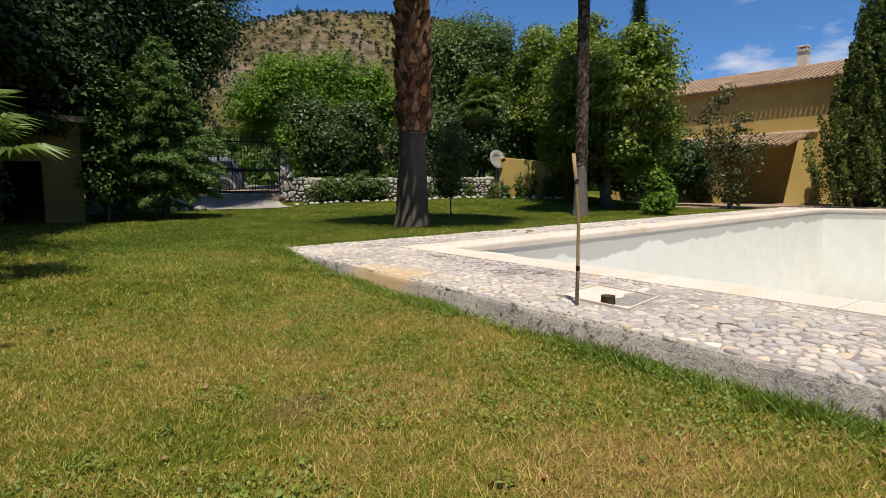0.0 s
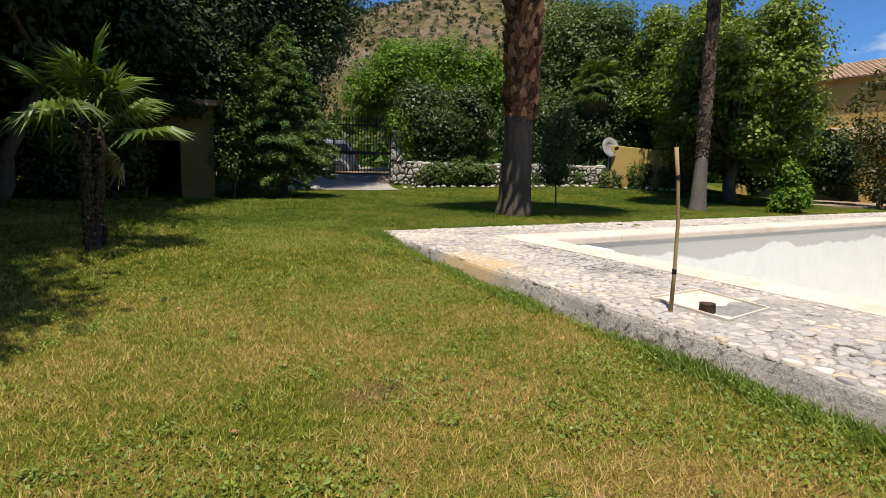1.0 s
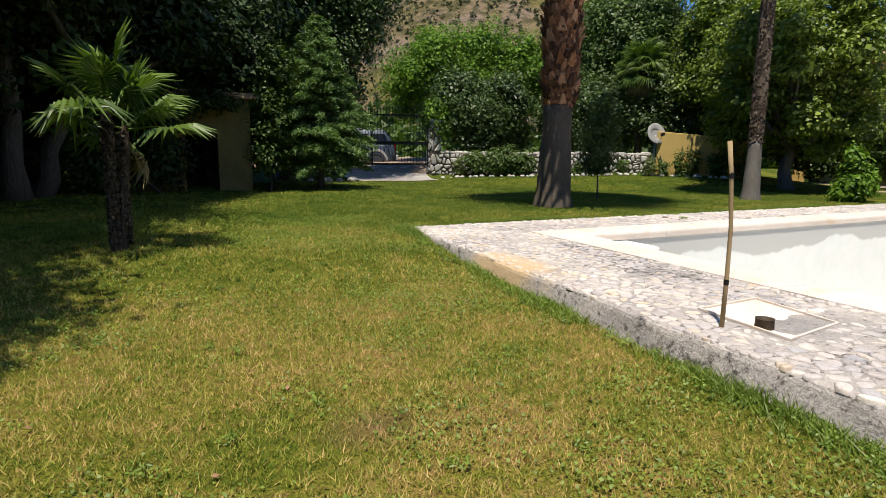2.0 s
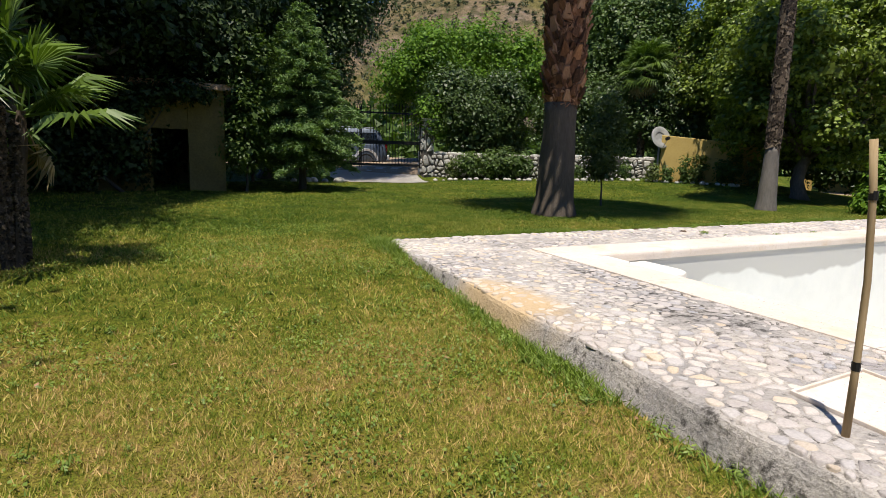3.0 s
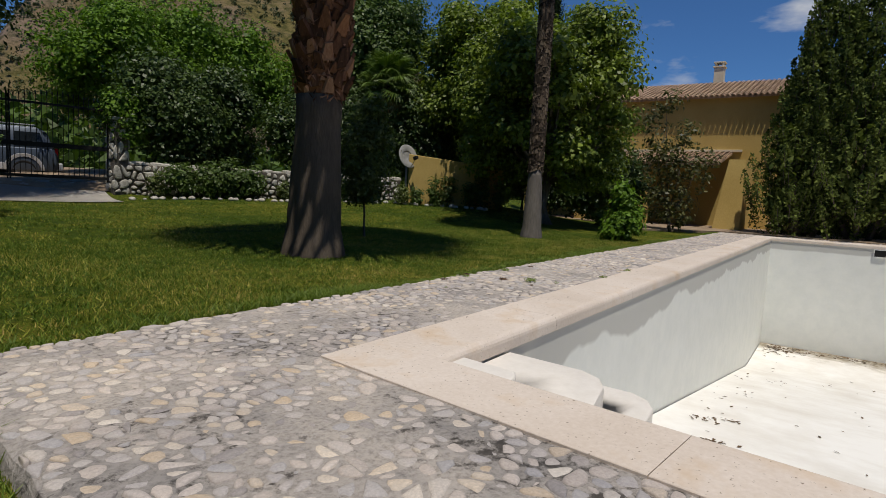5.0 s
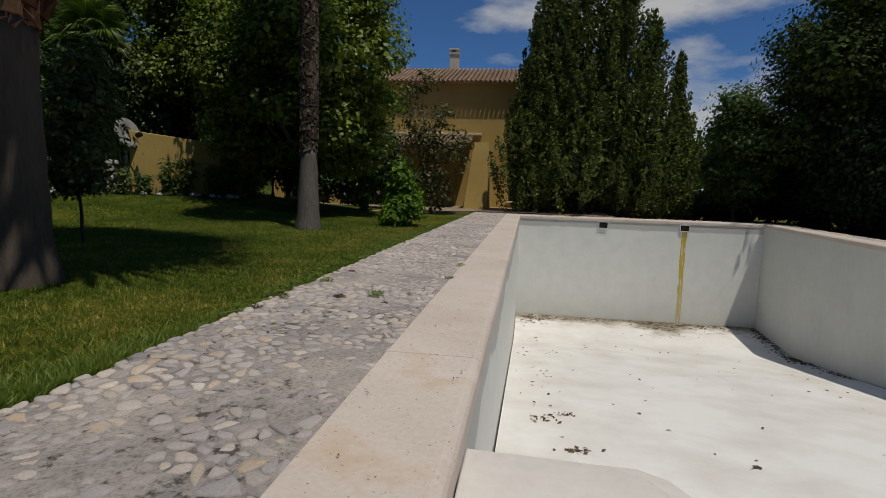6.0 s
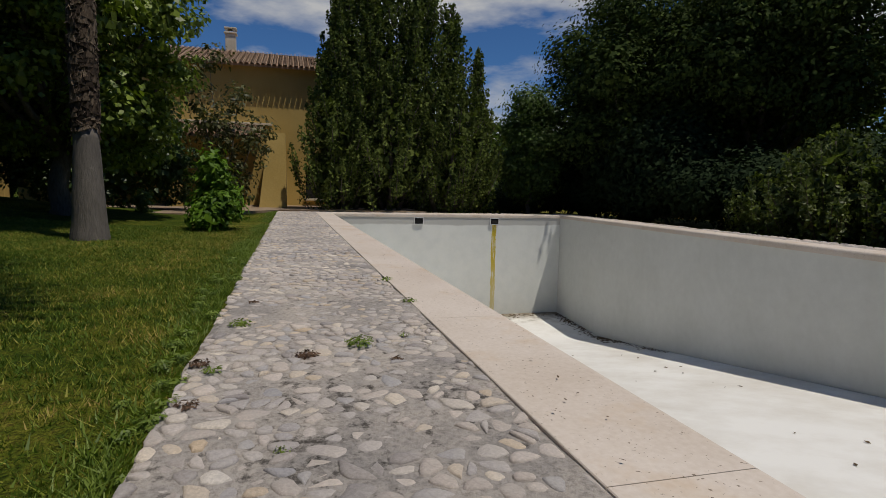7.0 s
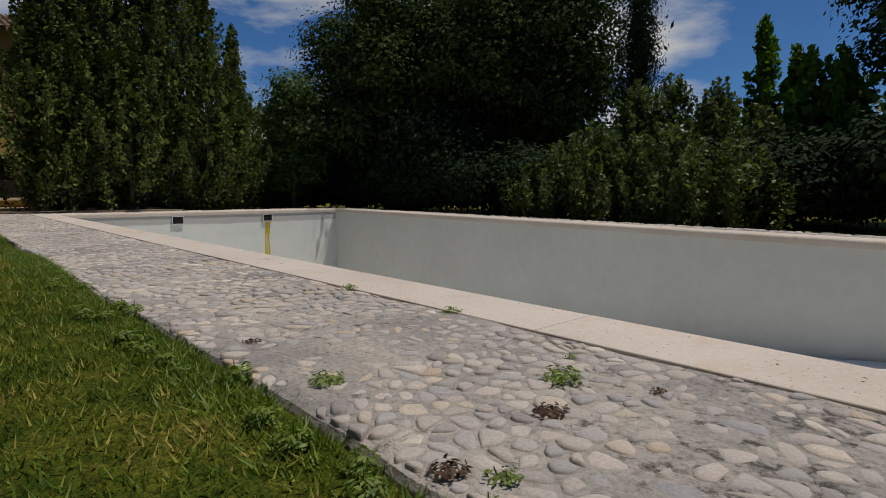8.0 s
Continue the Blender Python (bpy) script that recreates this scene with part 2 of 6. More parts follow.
def mortar_material():
    """Chalky grey-beige mortar with dark crumbled joints in worn patches, and an ochre stain at the corner."""
    m, n, l, b = material("mortar", 0.95, 0.0, 0.2)
    big, fine = noise_node(n, l, 1.1, 5, 0.65), noise_node(n, l, 45, 5, 0.7)
    col = ramp(n, l, big, [(0.34, (0.28, 0.265, 0.255)), (0.46, (0.39, 0.36, 0.335)), (0.62, (0.52, 0.47, 0.42))])
    dirt = arith(n, l, "ADD", arith(n, l, "MULTIPLY", noise_node(n, l, 13.0, 6, 0.72), 0.60), arith(n, l, "MULTIPLY", noise_node(n, l, 0.9, 4, 0.6), 0.40))
    col = mix(n, l, "MULTIPLY", 1.0, col, ramp(n, l, dirt, [(0.400, (0.26, 0.255, 0.25)), (0.462, (1.0, 1.0, 1.0))]))
    col = mix(n, l, "MULTIPLY", 0.7, col, ramp(n, l, fine, [(0.30, (0.45, 0.44, 0.43)), (0.55, (1.06, 1.05, 1.03))]))
    l.new(mix(n, l, "MIX", arith(n, l, "MULTIPLY", stain_mask(n, l), 0.75), col, (0.60, 0.42, 0.22)), b.inputs["Base Color"])
    bump(n, l, b, fine, 1.0, 0.015)
    return m


STAIN_Y = -5.60
M = {
    "lawn": lawn_material(),
    "blades": blade_material(1.45),
    "cobble": cobble_material(),
    "mortar": mortar_material(),
    "coping": coping_material(),
    "liner": liner_material(),
    "liner_plain": weathered("pool_paint_plain", (0.56, 0.57, 0.54), (0.66, 0.67, 0.64), 0.5, 5, 0.55, 0.2, 0.02),
    "liner_stained": liner_material(True),
    "pool_floor": pool_floor_material(),
    # near-black colour standing for the darkness inside openings
    "dark": weathered("painted_dark_opening", (0.01, 0.01, 0.01), (0.02, 0.02, 0.02), 3, 20, 0.9),
    "ochre": weathered("ochre_plaster", (0.40, 0.275, 0.080), (0.54, 0.39, 0.135), 0.5, 22, 0.9, 0.3, 0.004),
    "trim": weathered("pale_trim", (0.55, 0.47, 0.34), (0.72, 0.64, 0.50), 1, 20, 0.85),
    "tile": weathered("clay_roof_tile", (0.22, 0.135, 0.085), (0.48, 0.34, 0.23), 1.4, 26, 0.85, 0.4, 0.006),
    "iron": weathered("black_iron", (0.012, 0.012, 0.013), (0.035, 0.033, 0.03), 4, 40, 0.55, 0.2, 0.002, 0.6),
    "stone": weathered("pale_wall_stone", (0.24, 0.225, 0.19), (0.66, 0.63, 0.56), 4.5, 18, 0.9, 0.6, 0.01),
    "earth": weathered("dry_earth", (0.20, 0.14, 0.09), (0.38, 0.29, 0.20), 1.3, 30, 0.95, 0.8, 0.02),
    "paving": weathered("pale_concrete", (0.42, 0.39, 0.35), (0.60, 0.57, 0.52), 1.0, 30, 0.9, 0.4, 0.005),
    "palm_brown": weathered("brown_palm_trunk", (0.058, 0.044, 0.032), (0.130, 0.105, 0.080), 2.0, 30, 0.95, 0.9, 0.015, stretch=(1, 1, 0.25)),
    # darker copy of the ochre; the shed's deep shade is in its colour
    "ochre_shade": weathered("shade_darkened_ochre", (0.13, 0.10, 0.035), (0.27, 0.20, 0.075), 0.9, 22, 0.95, 0.4, 0.004),
    "bark": weathered("grey_bark", (0.06, 0.05, 0.042), (0.17, 0.145, 0.12), 3, 26, 0.95, 0.9, 0.03, stretch=(1, 1, 0.3)),
    "palm_grey": weathered("smooth_palm_trunk", (0.085, 0.075, 0.065), (0.19, 0.170, 0.148), 2.0, 30, 0.95, 0.9, 0.015, stretch=(1, 1, 0.25)),
    "palm_boot": shaggy("old_leaf_bases", [(0.18, (0.035, 0.020, 0.012)), (0.40, (0.15, 0.070, 0.038)), (0.62, (0.33, 0.155, 0.080)), (0.85, (0.50, 0.29, 0.17))]),
    "palm_fibre": shaggy("palm_fibre", [(0.2, (0.020, 0.016, 0.012)), (0.5, (0.075, 0.055, 0.040)), (0.85, (0.20, 0.155, 0.11))], 40),
    "wood": weathered("weathered_wood", (0.20, 0.13, 0.06), (0.42, 0.31, 0.17), 3, 40, 0.8, 0.3, 0.002, stretch=(1, 1, 0.1)),
    "white": weathered("white_metal", (0.55, 0.55, 0.54), (0.78, 0.78, 0.77), 2, 20, 0.5, 0.1, 0.002),
    "step_paint": weathered("cream_step_paint", (0.66, 0.62, 0.56), (0.80, 0.765, 0.71), 0.8, 14, 0.65, 0.2, 0.004),
    # core colour kept dark so gaps between the stones look shadowed
    "rubble": weathered("shadow_dark_rubble", (0.05, 0.045, 0.038), (0.16, 0.14, 0.115), 3, 20, 0.95, 0.8, 0.02),
    "dish": weathered("weathered_dish", (0.19, 0.19, 0.185), (0.36, 0.36, 0.345), 3, 20, 0.6, 0.1, 0.002),
    "steel": weathered("grey_metal", (0.25, 0.26, 0.27), (0.42, 0.43, 0.44), 2, 20, 0.4, 0.1, 0.002, 0.7),
    "terracotta": weathered("terracotta", (0.30, 0.13, 0.06), (0.46, 0.23, 0.12), 2, 30, 0.9, 0.3, 0.004),
}
L = {
    # dark evergreen leaves, darkened further so the colour holds the trees' shade
    "dark": leafy("shade_dark_leaves", (0.010, 0.022, 0.006), (0.046, 0.078, 0.018), 0.55, 0.12, 1.0, 0.25),
    # brighter copy of the evergreen leaves for the sunlit oaks by the pool
    "oak": leafy("sunlit_oak_leaves", (0.008, 0.018, 0.005), (0.082, 0.118, 0.028), 0.8, 0.15, 0.8, 0.08),
    "mid": leafy("green_leaves", (0.030, 0.062, 0.011), (0.105, 0.165, 0.030)),
    "bright": leafy("bright_leaves", (0.026, 0.070, 0.006), (0.165, 0.290, 0.026), 0.5, 0.3, 1.5, 0.2),
    "fig": leafy("broad_leaves", (0.022, 0.048, 0.007), (0.240, 0.310, 0.045), 0.45, 0.3, 0.8, 0.3),
    "hedge": leafy("hedge_leaves", (0.018, 0.040, 0.009), (0.075, 0.120, 0.024), 0.45, 0.2),
    "quince": leafy("grey_green_leaves", (0.036, 0.060, 0.016), (0.175, 0.215, 0.062), 0.5, 0.4),
    "rose": leafy("reddish_leaves", (0.022, 0.028, 0.008), (0.135, 0.135, 0.045), 0.5, 0.3),
    "withered": leafy("withered_leaves", (0.045, 0.026, 0.016), (0.17, 0.10, 0.06), 0.8, 0.1),
    "spruce": leafy("spruce_needles", (0.048, 0.098, 0.032), (0.195, 0.290, 0.100), 0.6, 0.25, 1.5, 0.2),
    "poplar": leafy("dusty_leaves", (0.012, 0.026, 0.006), (0.165, 0.205, 0.052), 0.8, 0.22, 2.2, 0.08),
    "palm": leafy("palm_fronds", (0.040, 0.082, 0.012), (0.140, 0.215, 0.038), 0.4, 0.3),
    "straw": leafy("dry_fronds", (0.16, 0.11, 0.05), (0.34, 0.26, 0.13), 0.7, 0.2),
    # cypress green; on the pool thickets this near-black stands for tree shade
    "cypress": leafy("cypress_and_shade_leaves", (0.010, 0.022, 0.008), (0.030, 0.050, 0.018), 0.8, 0.08, 1.5, 0.1),
    "weed": leafy("weeds", (0.075, 0.130, 0.018), (0.24, 0.32, 0.055), 0.5, 0.35),
    "scrub": leafy("hill_scrub", (0.035, 0.050, 0.018), (0.090, 0.105, 0.040), 0.7, 0.1),
}

# builders
def thing(name, place, label, category, group="", kind=""):
    ob = new(name)
    ob.location = place
    ob.empty_display_size = 0.1
    return tagged(ob, label, category, group, kind)


def hang(ob, parent):
    """Make ob a part of parent; ob's mesh is given in world coordinates."""
    ob.parent = parent
    m, o = Matrix.Identity(4), parent
    while o is not None:
        step = o.matrix_basis if o.parent is None else o.matrix_parent_inverse @ o.matrix_basis
        m, o = step @ m, o.parent
    ob.matrix_parent_inverse = m.inverted()


def part(name, bm, mat, parent, label="", smooth=False):
    me = bpy.data.meshes.new(name)
    if smooth:
        for f in bm.faces:
            f.smooth = True
    bm.to_mesh(me)
    bm.free()
    me.materials.append(mat)
    ob = new(name, me)
    if parent is not None:
        hang(ob, parent)
    return tagged(ob, label)


def raw(name, verts, faces, mat, parent=None, label="", smooth=False):
    """A mesh from arrays; faces all have the same number of corners when given as an array."""
    me = bpy.data.meshes.new(name)
    if isinstance(faces, np.ndarray):
        k = faces.shape[1]
        me.vertices.add(len(verts))
        me.vertices.foreach_set("co", np.asarray(verts, np.float32).ravel())
        me.loops.add(faces.size)
        me.loops.foreach_set("vertex_index", faces.astype(np.int32).ravel())
        me.polygons.add(len(faces))
        me.polygons.foreach_set("loop_start", np.arange(0, faces.size, k, dtype=np.int32))
        me.update(calc_edges=True)
    else:
        me.from_pydata([tuple(v) for v in verts], [], faces)
    if smooth:
        me.polygons.foreach_set("use_smooth", np.ones(len(me.polygons), bool))
    me.materials.append(mat)
    ob = new(name, me)
    if parent is not None:
        hang(ob, parent)
    return tagged(ob, label)


def box(bm, x0, x1, y0, y1, z0, z1, bevel=0.0, turn=None):
    """A box; turn: a matrix laid on it."""
    vs = [bm.verts.new((x, y, z)) for z in (z0, z1) for y in (y0, y1) for x in (x0, x1)]
    fs = [bm.faces.new([vs[i] for i in q]) for q in ((0, 2, 3, 1), (4, 5, 7, 6), (0, 1, 5, 4), (2, 6, 7, 3), (0, 4, 6, 2), (1, 3, 7, 5))]
    out = vs
    if bevel > 0:
        es = list({e for f in fs for e in f.edges})
        r = bmesh.ops.bevel(bm, geom=es, offset=bevel, segments=2, affect="EDGES", profile=0.5)
        out = list({v for v in r["verts"]} | {v for v in vs if v.is_valid})
    if turn is not None:
        for v in out:
            v.co = turn @ v.co
    return out


def prism(bm, poly, z0, z1, bevel=0.0):
    """An upright block over a polygon given anticlockwise; z1 may be a function of x, y."""
    top = [z1(x, y) if callable(z1) else z1 for x, y in poly]
    lo = [bm.verts.new((x, y, z0)) for x, y in poly]
    hi = [bm.verts.new((x, y, t)) for (x, y), t in zip(poly, top)]
    n = len(poly)
    fs = [bm.faces.new(hi), bm.faces.new(lo[::-1])]
    fs += [bm.faces.new((lo[i], lo[(i + 1) % n], hi[(i + 1) % n], hi[i])) for i in range(n)]
    if bevel > 0:
        bmesh.ops.bevel(bm, geom=list(fs[0].edges), offset=bevel, segments=2, affect="EDGES", profile=0.5)


def tube(points, radii, seg=8, rough=0.0, rng=None):
    """Arrays of a tapered tube along points."""
    pts = [Vector(p) for p in points]
    verts, faces = [], []
    for i, p in enumerate(pts):
        d = (pts[min(i + 1, len(pts) - 1)] - pts[max(i - 1, 0)]).normalized()
        side = d.cross(Vector((0.31, 0.95, 0.02))).normalized()
        up = side.cross(d)
        for k in range(seg):
            a = 2 * math.pi * k / seg
            r = radii[i] * (1 + (rng.uniform(-rough, rough) if rng else 0))
            verts.append(p + (side * math.cos(a) + up * math.sin(a)) * r)
    for i in range(len(pts) - 1):
        for k in range(seg):
            a, b = i * seg + k, i * seg + (k + 1) % seg
            faces.append((a, b, b + seg, a + seg))
    faces.append(tuple(range(seg))[::-1])
    faces.append(tuple(range((len(pts) - 1) * seg, len(pts) * seg)))
    return verts, faces


def join(*parts):
    verts, faces = [], []
    for v, f in parts:
        o = len(verts)
        verts += list(v)
        faces += [tuple(i + o for i in q) for q in f]
    return verts, faces


def leaf_arrays(pos, normal, along, length, width, plain=False):
    """Pointed leaves at pos, facing normal and lying along along, each folded a little at its middle rib."""
    normal = normal / np.linalg.norm(normal, axis=1, keepdims=True)
    along = along - (along * normal).sum(1, keepdims=True) * normal
    along /= np.linalg.norm(along, axis=1, keepdims=True) + 1e-9
    side = np.cross(normal, along)
    length, width = np.broadcast_to(length, (len(pos),))[:, None], np.broadcast_to(width, (len(pos),))[:, None]
    a, b = pos - along * length * 0.5, pos + along * length * 0.5
    if plain:
        verts = np.stack([a - side * width * 0.5, a + side * width * 0.5, b + normal * width * 0.2], 1).reshape(-1, 3)
        return verts, np.arange(len(verts)).reshape(-1, 3)
    c, d = pos + side * width * 0.5 + normal * width * 0.12 - along * length * 0.06, pos - side * width * 0.5 + normal * width * 0.12 - along * length * 0.06
    verts = np.stack([a, c, b, d], 1).reshape(-1, 3)
    return verts, np.arange(len(verts)).reshape(-1, 4)


def unit(rng, n):
    v = rng.normal(size=(n, 3))
    return v / np.linalg.norm(v, axis=1, keepdims=True)


def crown(rng, blobs, clumps, per, spread, leaf, slim=0.5, shell=0.55, droop=0.0, plain=False):
    """Leaves in clumps over the outside of some ellipsoids (x, y, z, rx, ry, rz), with gaps between clumps."""
    blobs = np.array(blobs, float)
    weight = (blobs[:, 3] * blobs[:, 4] * blobs[:, 5]) ** 0.75
    pick = rng.choice(len(blobs), clumps, p=weight / weight.sum())
    out = unit(rng, clumps)
    r = shell + (1.08 - shell) * rng.random(clumps) ** 0.6
    centre = blobs[pick, :3] + out * blobs[pick, 3:] * r[:, None]
    big = rng.uniform(0.6, 1.35, clumps)
    n = clumps * per
    off = np.clip(rng.normal(size=(n, 3)), -1.7, 1.7)
    off[:, 2] = np.where(off[:, 2] < 0, off[:, 2] * 0.45, off[:, 2])
    pos = np.repeat(centre, per, 0) + off * np.repeat(big, per)[:, None] * spread * [1, 1, 0.75]
    normal = np.repeat(out, per, 0) * 0.35 + off * 0.55 + unit(rng, n) * 0.6 + [0, 0, 0.5]
    along = unit(rng, n) + np.repeat(out, per, 0) * 0.5 - np.array([0, 0, droop])
    size = leaf * rng.uniform(0.65, 1.3, n)
    return leaf_arrays(pos, normal, along, size, size * slim, plain)


def ground_height(x, y):
    s = lambda v: np.clip(v, 0, 1) ** 2 * (3 - 2 * np.clip(v, 0, 1))
    z = -0.17 + 0.135 * s((y + 2.0) / 3.1)
    z = z + 0.035 * s((y - 1.5) / 4.0)
    z = z + 0.50 * s((0.95 * x + 0.45 * y - 9.5) / 9.0) * s((y - 3.0) / 5.0) * (1 - s((x - 14.5) / 5))
    z = z + 0.08 * s((y - 8.0) / 5.0)
    z = z + 0.40 * s((y - 14.0) / 2.2)
    return z + 0.012 * np.sin(1.7 * x + 0.6 * y) + 0.012 * np.sin(1.1 * y - 0.9 * x)


def gz(x, y):
    return float(ground_height(np.array(x, float), np.array(y, float)))


# plan of the pool: inner walls, outside of the coping, outside of the stone border, anticlockwise from the steps' corner
INNER = [(0.42, -0.47), (-0.16, -6.15), (17.90, -7.90), (17.90, -0.47)]
COPE = [(0.0, 0.0), (-0.68, -6.60), (18.37, -8.36), (18.37, 0.0)]
OUTER = [(-1.17, 1.125), (-2.20, -7.30), (18.95, -8.75), (18.95, 1.125)]


def inside(poly, x, y):
    """Which of the points lie in an anticlockwise convex polygon."""
    ok = np.ones(np.shape(x), bool)
    for (ax, ay), (bx, by) in zip(poly, poly[1:] + poly[:1]):
        ok &= (bx - ax) * (y - ay) - (by - ay) * (x - ax) > 0
    return ok


# ground: one sheet to the horizon, let down under the pool
def axis_steps(lo, hi, fine):
    far = [60, 90, 140, 220, 400, 800, 1600]
    return np.array([lo - f for f in far[::-1]] + list(np.arange(lo - 40, lo, 4)) + list(np.arange(lo, hi, fine)) + list(np.arange(hi, hi + 44, 4)) + [hi + f for f in far])


gx, gy = axis_steps(-12, 26, 0.33), axis_steps(-16, 24, 0.33)
GX, GY = np.meshgrid(gx, gy, indexing="ij")
GZ = ground_height(GX, GY)
mid_ring = [((a + c) / 2, (b + d) / 2) for (a, b), (c, d) in zip(COPE, OUTER)]
GZ = np.where(inside(OUTER, GX, GY), np.minimum(GZ, -0.10), GZ)
GZ = np.where(inside(mid_ring, GX, GY), -4.6, GZ)
idx = np.arange(GX.size).reshape(GX.shape)
quads = np.stack([idx[:-1, :-1], idx[1:, :-1], idx[1:, 1:], idx[:-1, 1:]], -1).reshape(-1, 4)
ground = raw("ground", np.stack([GX, GY, GZ], -1).reshape(-1, 3), quads, M["lawn"], None, "", True)
tagged(ground, "mown summer lawn, green with straw-coloured dry patches", "lawn", kind="structure")


# pool shell
def wall_panel(name, a, b, mat, thick, floor_a, floor_b):
    """An upright pool wall whose inner face runs from a to b; it reaches below the floor."""
    d = (Vector(b) - Vector(a)).normalized()
    out = Vector((d.y, -d.x)) * thick
    a, b = Vector(a) - d * 0.19, Vector(b) + d * 0.19
    bm = bmesh.new()
    n = 24
    rows = []
    for i in range(n + 1):
        t = i / n
        p = Vector(a).lerp(Vector(b), t)
        low = floor_a + (floor_b - floor_a) * t - 0.3
        q = p + out
        p = p + out * 0.1
        rows.append([bm.verts.new((p.x, p.y, low)), bm.verts.new((p.x, p.y, -0.102)), bm.verts.new((q.x, q.y, -0.102)), bm.verts.new((q.x, q.y, low))])
    for r, s in zip(rows, rows[1:]):
        for k in range(4):
            bm.faces.new((r[k], s[k], s[(k + 1) % 4], r[(k + 1) % 4]))
    bm.faces.new(rows[0])
    bm.faces.new(rows[-1][::-1])
    ob = part(name, bm, mat, None)
    return tagged(ob, "grey-white painted wall of an empty swimming pool", "pool wall", kind="structure")


def floor_depth(x, y):
    return -0.86 - 0.164 * min(max(x, 0.0), 14.6)


bm = bmesh.new()
NX, NY = 40, 10
fv = []
for i in range(NX + 1):
    row = []
    for j in range(NY + 1):
        u, v = i / NX, j / NY
        p = Vector(INNER[0]).lerp(Vector(INNER[3]), u).lerp(Vector(INNER[1]).lerp(Vector(INNER[2]), u), v)
        row.append(bm.verts.new((p.x, p.y, floor_depth(p.x, p.y))))
    fv.append(row)
for i in range(NX):
    for j in range(NY):
        bm.faces.new((fv[i][j], fv[i][j + 1], fv[i + 1][j + 1], fv[i + 1][j]))
pool_floor = tagged(part("pool_floor", bm, M["pool_floor"], None, "", True), "white painted sloping pool floor with dry leaves", "pool floor", kind="structure")
wall_panel("pool_wall_palms", INNER[3], INNER[0], M["liner"], 0.2, -3.3, -3.3)
wall_panel("pool_wall_near", INNER[0], INNER[1], M["liner"], 0.2, -3.3, -3.3)
wall_panel("pool_wall_far", INNER[1], INNER[2], M["liner_plain"], 0.2, -3.3, -3.3)
house_end = wall_panel("pool_wall_house", INNER[2], INNER[3], M["liner_stained"], 0.2, -3.3, -3.3)


def clip(poly, px, py, nx, ny):
    """The part of a polygon on the near side of a line through p with normal n."""
    out = []
    for (ax, ay), (bx, by) in zip(poly, poly[1:] + poly[:1]):
        da, db = (ax - px) * nx + (ay - py) * ny, (bx - px) * nx + (by - py) * ny
        if da <= 0:
            out.append((ax, ay))
        if (da < 0 < db) or (db < 0 < da):
            t = da / (da - db)
            out.append((ax + (bx - ax) * t, ay + (by - ay) * t))
    return out


# coping of separate slabs
def area(poly):
    return sum(a[0] * b[1] - b[0] * a[1] for a, b in zip(poly, poly[1:] + poly[:1])) / 2


def build_coping():
    cope = thing("pool_coping", (0, 0, 0), "cream stone coping round an empty pool, stained and leaf-strewn", "pool coping", kind="structure")
    for k in range(4):
        a0, a1, b0, b1 = INNER[k], INNER[(k + 1) % 4], COPE[k], COPE[(k + 1) % 4]
        whole = [a0, a1, b1, b0]
        whole = whole if area(whole) > 0 else whole[::-1]
        d = (Vector(b1) - Vector(b0)).normalized()
        rim = (Vector(a1) - Vector(a0)).normalized()
        ln = (Vector(b1) - Vector(b0)).length
        n = max(2, round(ln / 1.75))
        for i in range(n):
            lo, hi = Vector(b0) + d * (ln * i / n + 0.002), Vector(b0) + d * (ln * (i + 1) / n - 0.002)
            q = clip(clip(whole, lo.x, lo.y, -d.x, -d.y), hi.x, hi.y, d.x, d.y) if 0 < i < n - 1 else clip(whole, hi.x, hi.y, d.x, d.y) if i == 0 else clip(whole, lo.x, lo.y, -d.x, -d.y)
            bm = bmesh.new()
            lift = random.uniform(-0.0005, 0.0005)
            prism(bm, q, -0.10, 0.004 + lift)
            along_rim = lambda p: abs((p.x - a0[0]) * rim.y - (p.y - a0[1]) * rim.x) < 0.01 and p.z > 0
            nose = [e for e in bm.edges if all(along_rim(v.co) for v in e.verts)]
            rest = [e for e in bm.edges if all(v.co.z > 0 for v in e.verts) and e not in nose]
            bmesh.ops.bevel(bm, geom=nose, offset=0.045, segments=4, affect="EDGES", profile=0.5)
            rest = [e for e in rest if e.is_valid]
            bmesh.ops.bevel(bm, geom=rest, offset=0.003, segments=1, affect="EDGES", profile=0.5)
            part("slab", bm, M["coping"], cope)


build_coping()


# stone border: mortar bed, kerb and river stones
def mortar_top(x, y):
    """Height of the trowelled mortar: it drowns the stones in places and is worn low in others."""
    broad = noise.noise(Vector((x * 1.1, y * 1.1, 4.0))) + 0.5 * noise.noise(Vector((x * 2.9, y * 2.9, 1.0)))
    return -0.0060 + 0.0085 * broad + 0.0035 * noise.noise(Vector((x * 7.0, y * 7.0, 9.0)))


